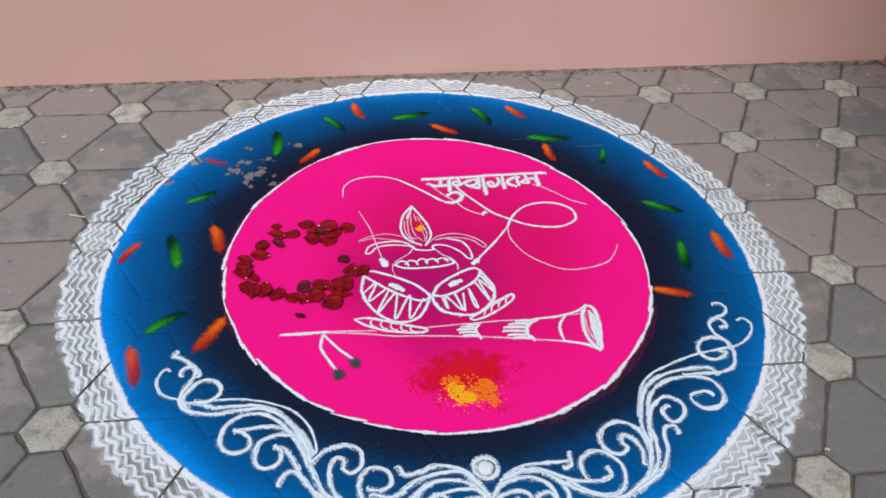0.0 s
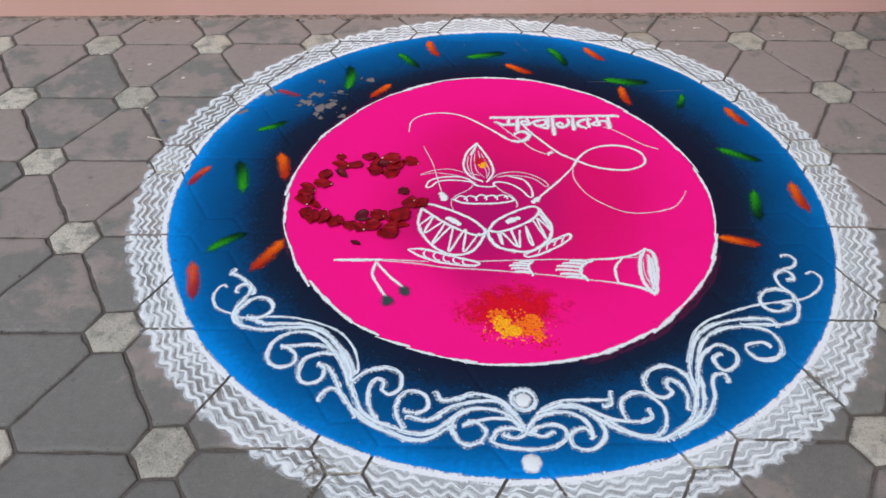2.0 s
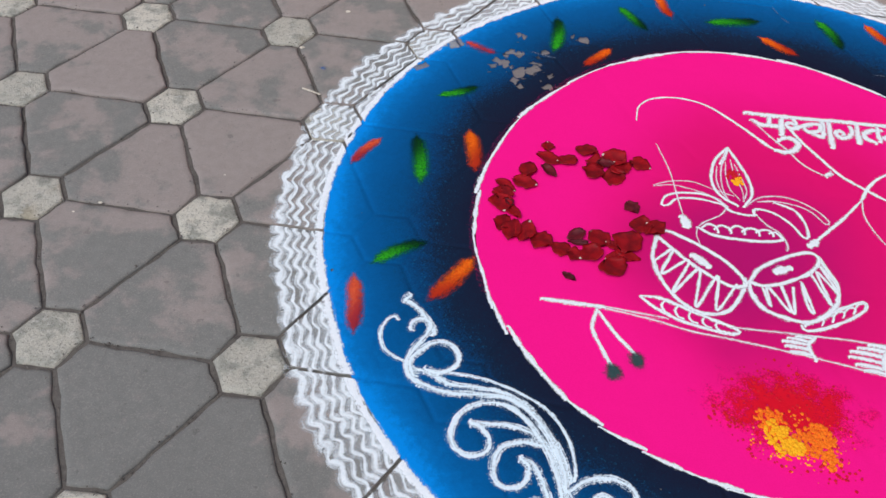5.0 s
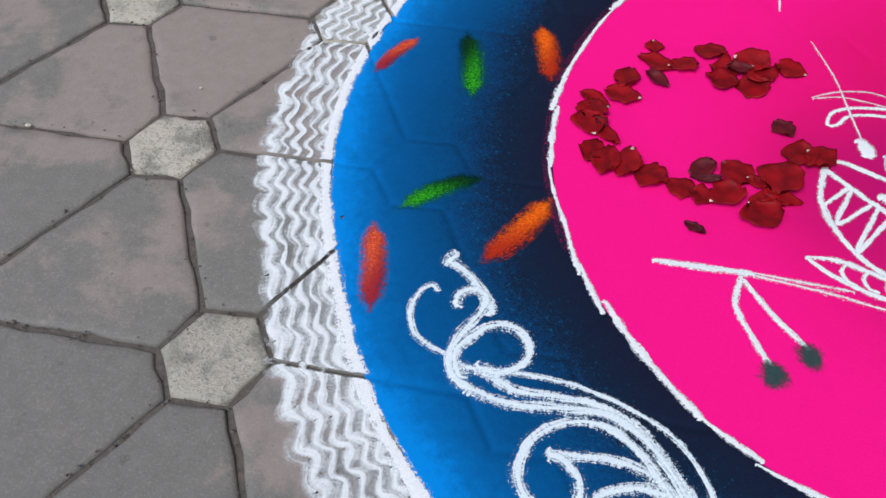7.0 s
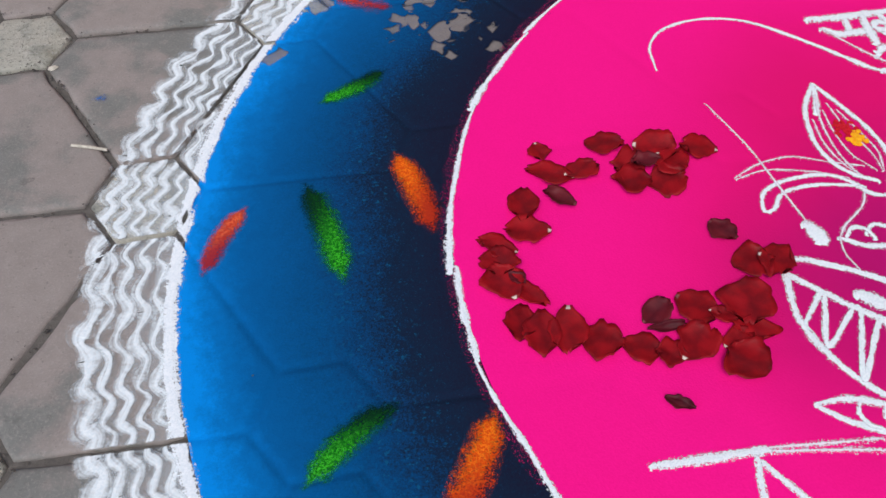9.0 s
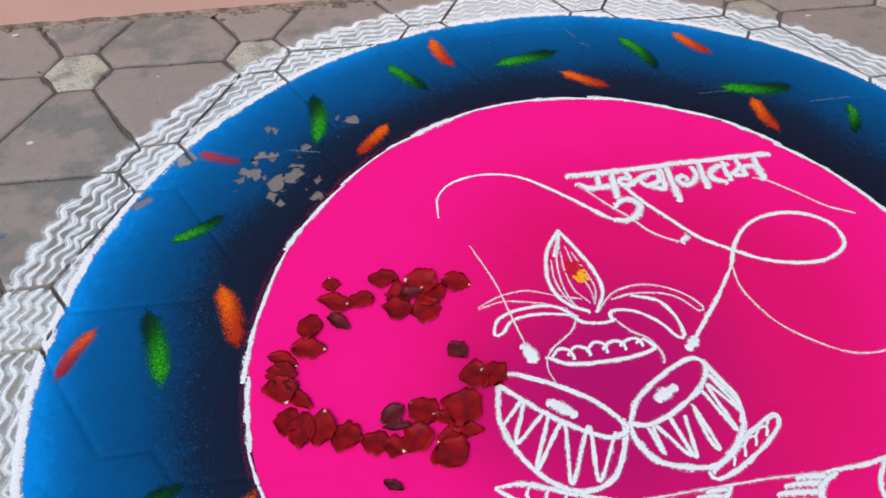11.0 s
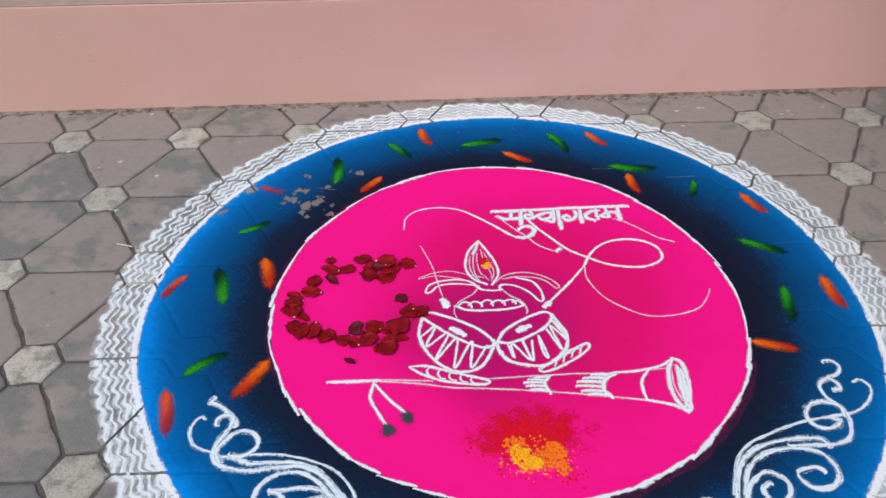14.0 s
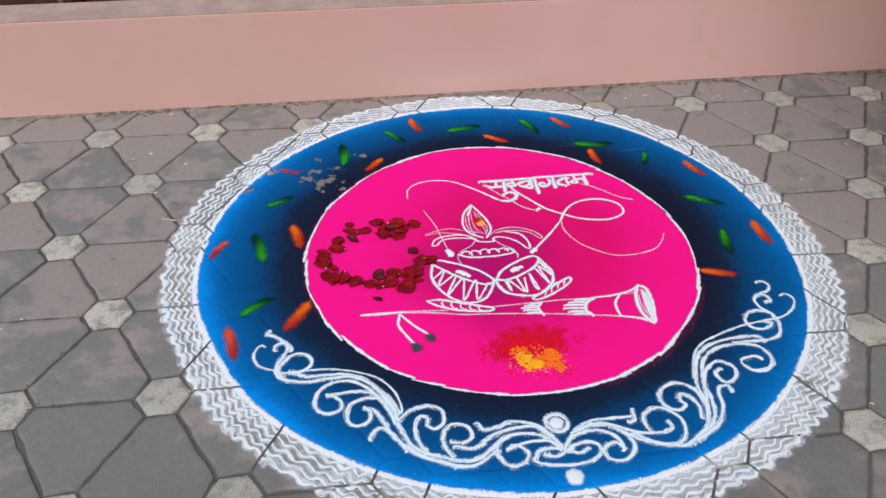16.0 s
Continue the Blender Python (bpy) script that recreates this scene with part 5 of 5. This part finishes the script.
# rough mortar fillet under the crumbs
verts, faces, n = [], [], 700
for i in range(n):
    x = -2.5 + 6.0 * i / (n - 1)
    w = 0.0065 + 0.006 * noise.noise(Vector((x * 9, 1, 0))) + 0.005 * noise.noise(Vector((x * 40, 2, 0)))
    h = 0.003 + 0.003 * noise.noise(Vector((x * 21, 3, 0)))
    verts += [(x, WALL_Y - w, -0.004), (x, WALL_Y - 0.45 * w, max(0.001, h)), (x, WALL_Y + 0.002, h + 0.004)]
for i in range(n - 1):
    for k in (0, 1):
        faces.append((i * 3 + k, (i + 1) * 3 + k, (i + 1) * 3 + k + 1, i * 3 + k + 1))
tagged(put("mortar_fillet", verts, faces, RUBBLE, smooth=True), "rough mortar joint between the paving and the pink wall", "trim", kind="structure")
# pale specks of lime and paint on the stones
rnd = random.Random(12)
verts, faces = [], []
for cx, cy, sp, cnt in ((1.11, 2.31, 0.05, 5), (1.45, 2.30, 0.10, 5), (1.9, 2.33, 0.12, 6), (-0.5, 1.7, 0.6, 14), (-0.3, 2.1, 0.4, 8), (1.6, 1.7, 0.5, 8)):
    for _ in range(cnt):
        x, y, s = cx + rnd.gauss(0, sp), min(cy + rnd.gauss(0, sp * 0.5), 2.37), rnd.uniform(0.0015, 0.0048)
        if math.hypot(x - MIDDLE[0], y - MIDDLE[1]) < 0.83:
            continue
        n = len(verts)
        for c in base:
            k = rnd.uniform(0.7, 1.3)
            verts.append((x + c.x * s * k * 1.5, y + c.y * s * k, 0.0004 + c.z * s * 0.25))
        faces += [tuple(n + i for i in t) for t in tris]
tagged(put("lime_specks", verts, faces, STRAW), "pale specks of lime and paint on the paving", "specks", kind="stuff")

# grit and sand that has spilled out of the joints
rnd = np.random.default_rng(15)
lines = joint_segments(-1.1, 0.55, 2.1, 2.38)
lengths = np.hypot(lines[:, 2] - lines[:, 0], lines[:, 3] - lines[:, 1])
pick = rnd.choice(len(lines), 16000, p=lengths / lengths.sum())
along, aside = rnd.random(16000), np.clip(rnd.normal(0, 0.0042, 16000), -0.013, 0.013)
ax, ay, bx, by = lines[pick].T
spot = np.column_stack([ax + (bx - ax) * along - (by - ay) / lengths[pick] * aside, ay + (by - ay) * along + (bx - ax) / lengths[pick] * aside])
size = rnd.uniform(0.0004, 0.0019, 16000) * np.where(rnd.random(16000) < 0.06, 1.8, 1.0)
clear = (np.hypot(spot[:, 0] - MIDDLE[0], spot[:, 1] - MIDDLE[1]) > 0.815) & (spot[:, 1] < WALL_Y - 0.01)
spot, size, aside = spot[clear], size[clear], aside[clear]
octa = np.array([(1, 0, 0), (0, 1, 0), (-1, 0, 0), (0, -1, 0), (0, 0, 0.6), (0, 0, -0.6)])
base_z = np.where(np.abs(aside) < 0.0026, -0.0035, 0.0)
verts = (octa[None] * rnd.uniform(0.6, 1.3, (len(spot), 6, 1)) * size[:, None, None] + np.column_stack([spot, base_z + 0.3 * size])[:, None]).reshape(-1, 3)
corner = np.array([(0, 1, 4), (1, 2, 4), (2, 3, 4), (3, 0, 4), (1, 0, 5), (2, 1, 5), (3, 2, 5), (0, 3, 5)])
faces = (corner[None] + 6 * np.arange(len(spot))[:, None, None]).reshape(-1, 3)
tagged(put("joint_grit", verts, faces, GRIT), "dark grit and sand spilled from the paving joints", "grit", kind="stuff")

# ---- paving stones ----
paving = new("paving")
tagged(paving, "interlocking red-grey concrete pavers with small pale hexagons between them", "paving", kind="structure")
HEX = [mesh_of("hexagon_paver", shape_hex(), PALE, k) for k in range(5)]
UP = [mesh_of("large_paver", shape_up(), PAVER, 10 + k) for k in range(6)]
DOWN = [mesh_of("large_paver_turned", shape_down(), PAVER, 20 + k) for k in range(6)]
rnd = random.Random(2)
rest = {"pale": ([], []), "red": ([], [])}
for j in range(-1, 22):
    for i in range(-22, 24):
        cx, cy = lattice(i, j)
        for name, kinds, dx, dy in (("hexagon_paver", HEX, 0, 0), ("large_paver", UP, STEP / 2, ROW / 3), ("large_paver", DOWN, 0, ROW * 2 / 3)):
            mx, my = cx + dx, cy + dy
            if my > WALL_Y + 0.09 or my < -3.2 or not -5 < mx < 5.8:
                continue
            me = rnd.choice(kinds)
            z = -abs(rnd.gauss(0, 0.0007))
            inside = math.hypot(mx - MIDDLE[0], my - MIDDLE[1]) < 1.0
            if NEAR[0] < mx < NEAR[2] and NEAR[1] < my < NEAR[3] + 0.1:
                ob = new(name, me)
                ob.parent = paving
                ob.matrix_basis = pose(cx, cy, min(z, 0.0), 0 if inside else rnd.gauss(0, 0.25), 0 if inside else rnd.gauss(0, 0.25), 0)
            else:
                vs, fs = rest["pale" if kinds is HEX else "red"]
                n = len(vs)
                vs += [(cx + q.co.x, cy + q.co.y, z + q.co.z) for q in me.vertices]
                fs += [tuple(n + k for k in p.vertices) for p in me.polygons]
for key, mat, name in (("pale", PALE, "far_hexagon_pavers"), ("red", PAVER, "far_large_pavers")):
    tagged(put(name, *rest[key], mat, paving, "joined pavers further off", smooth=True), kind="stuff")
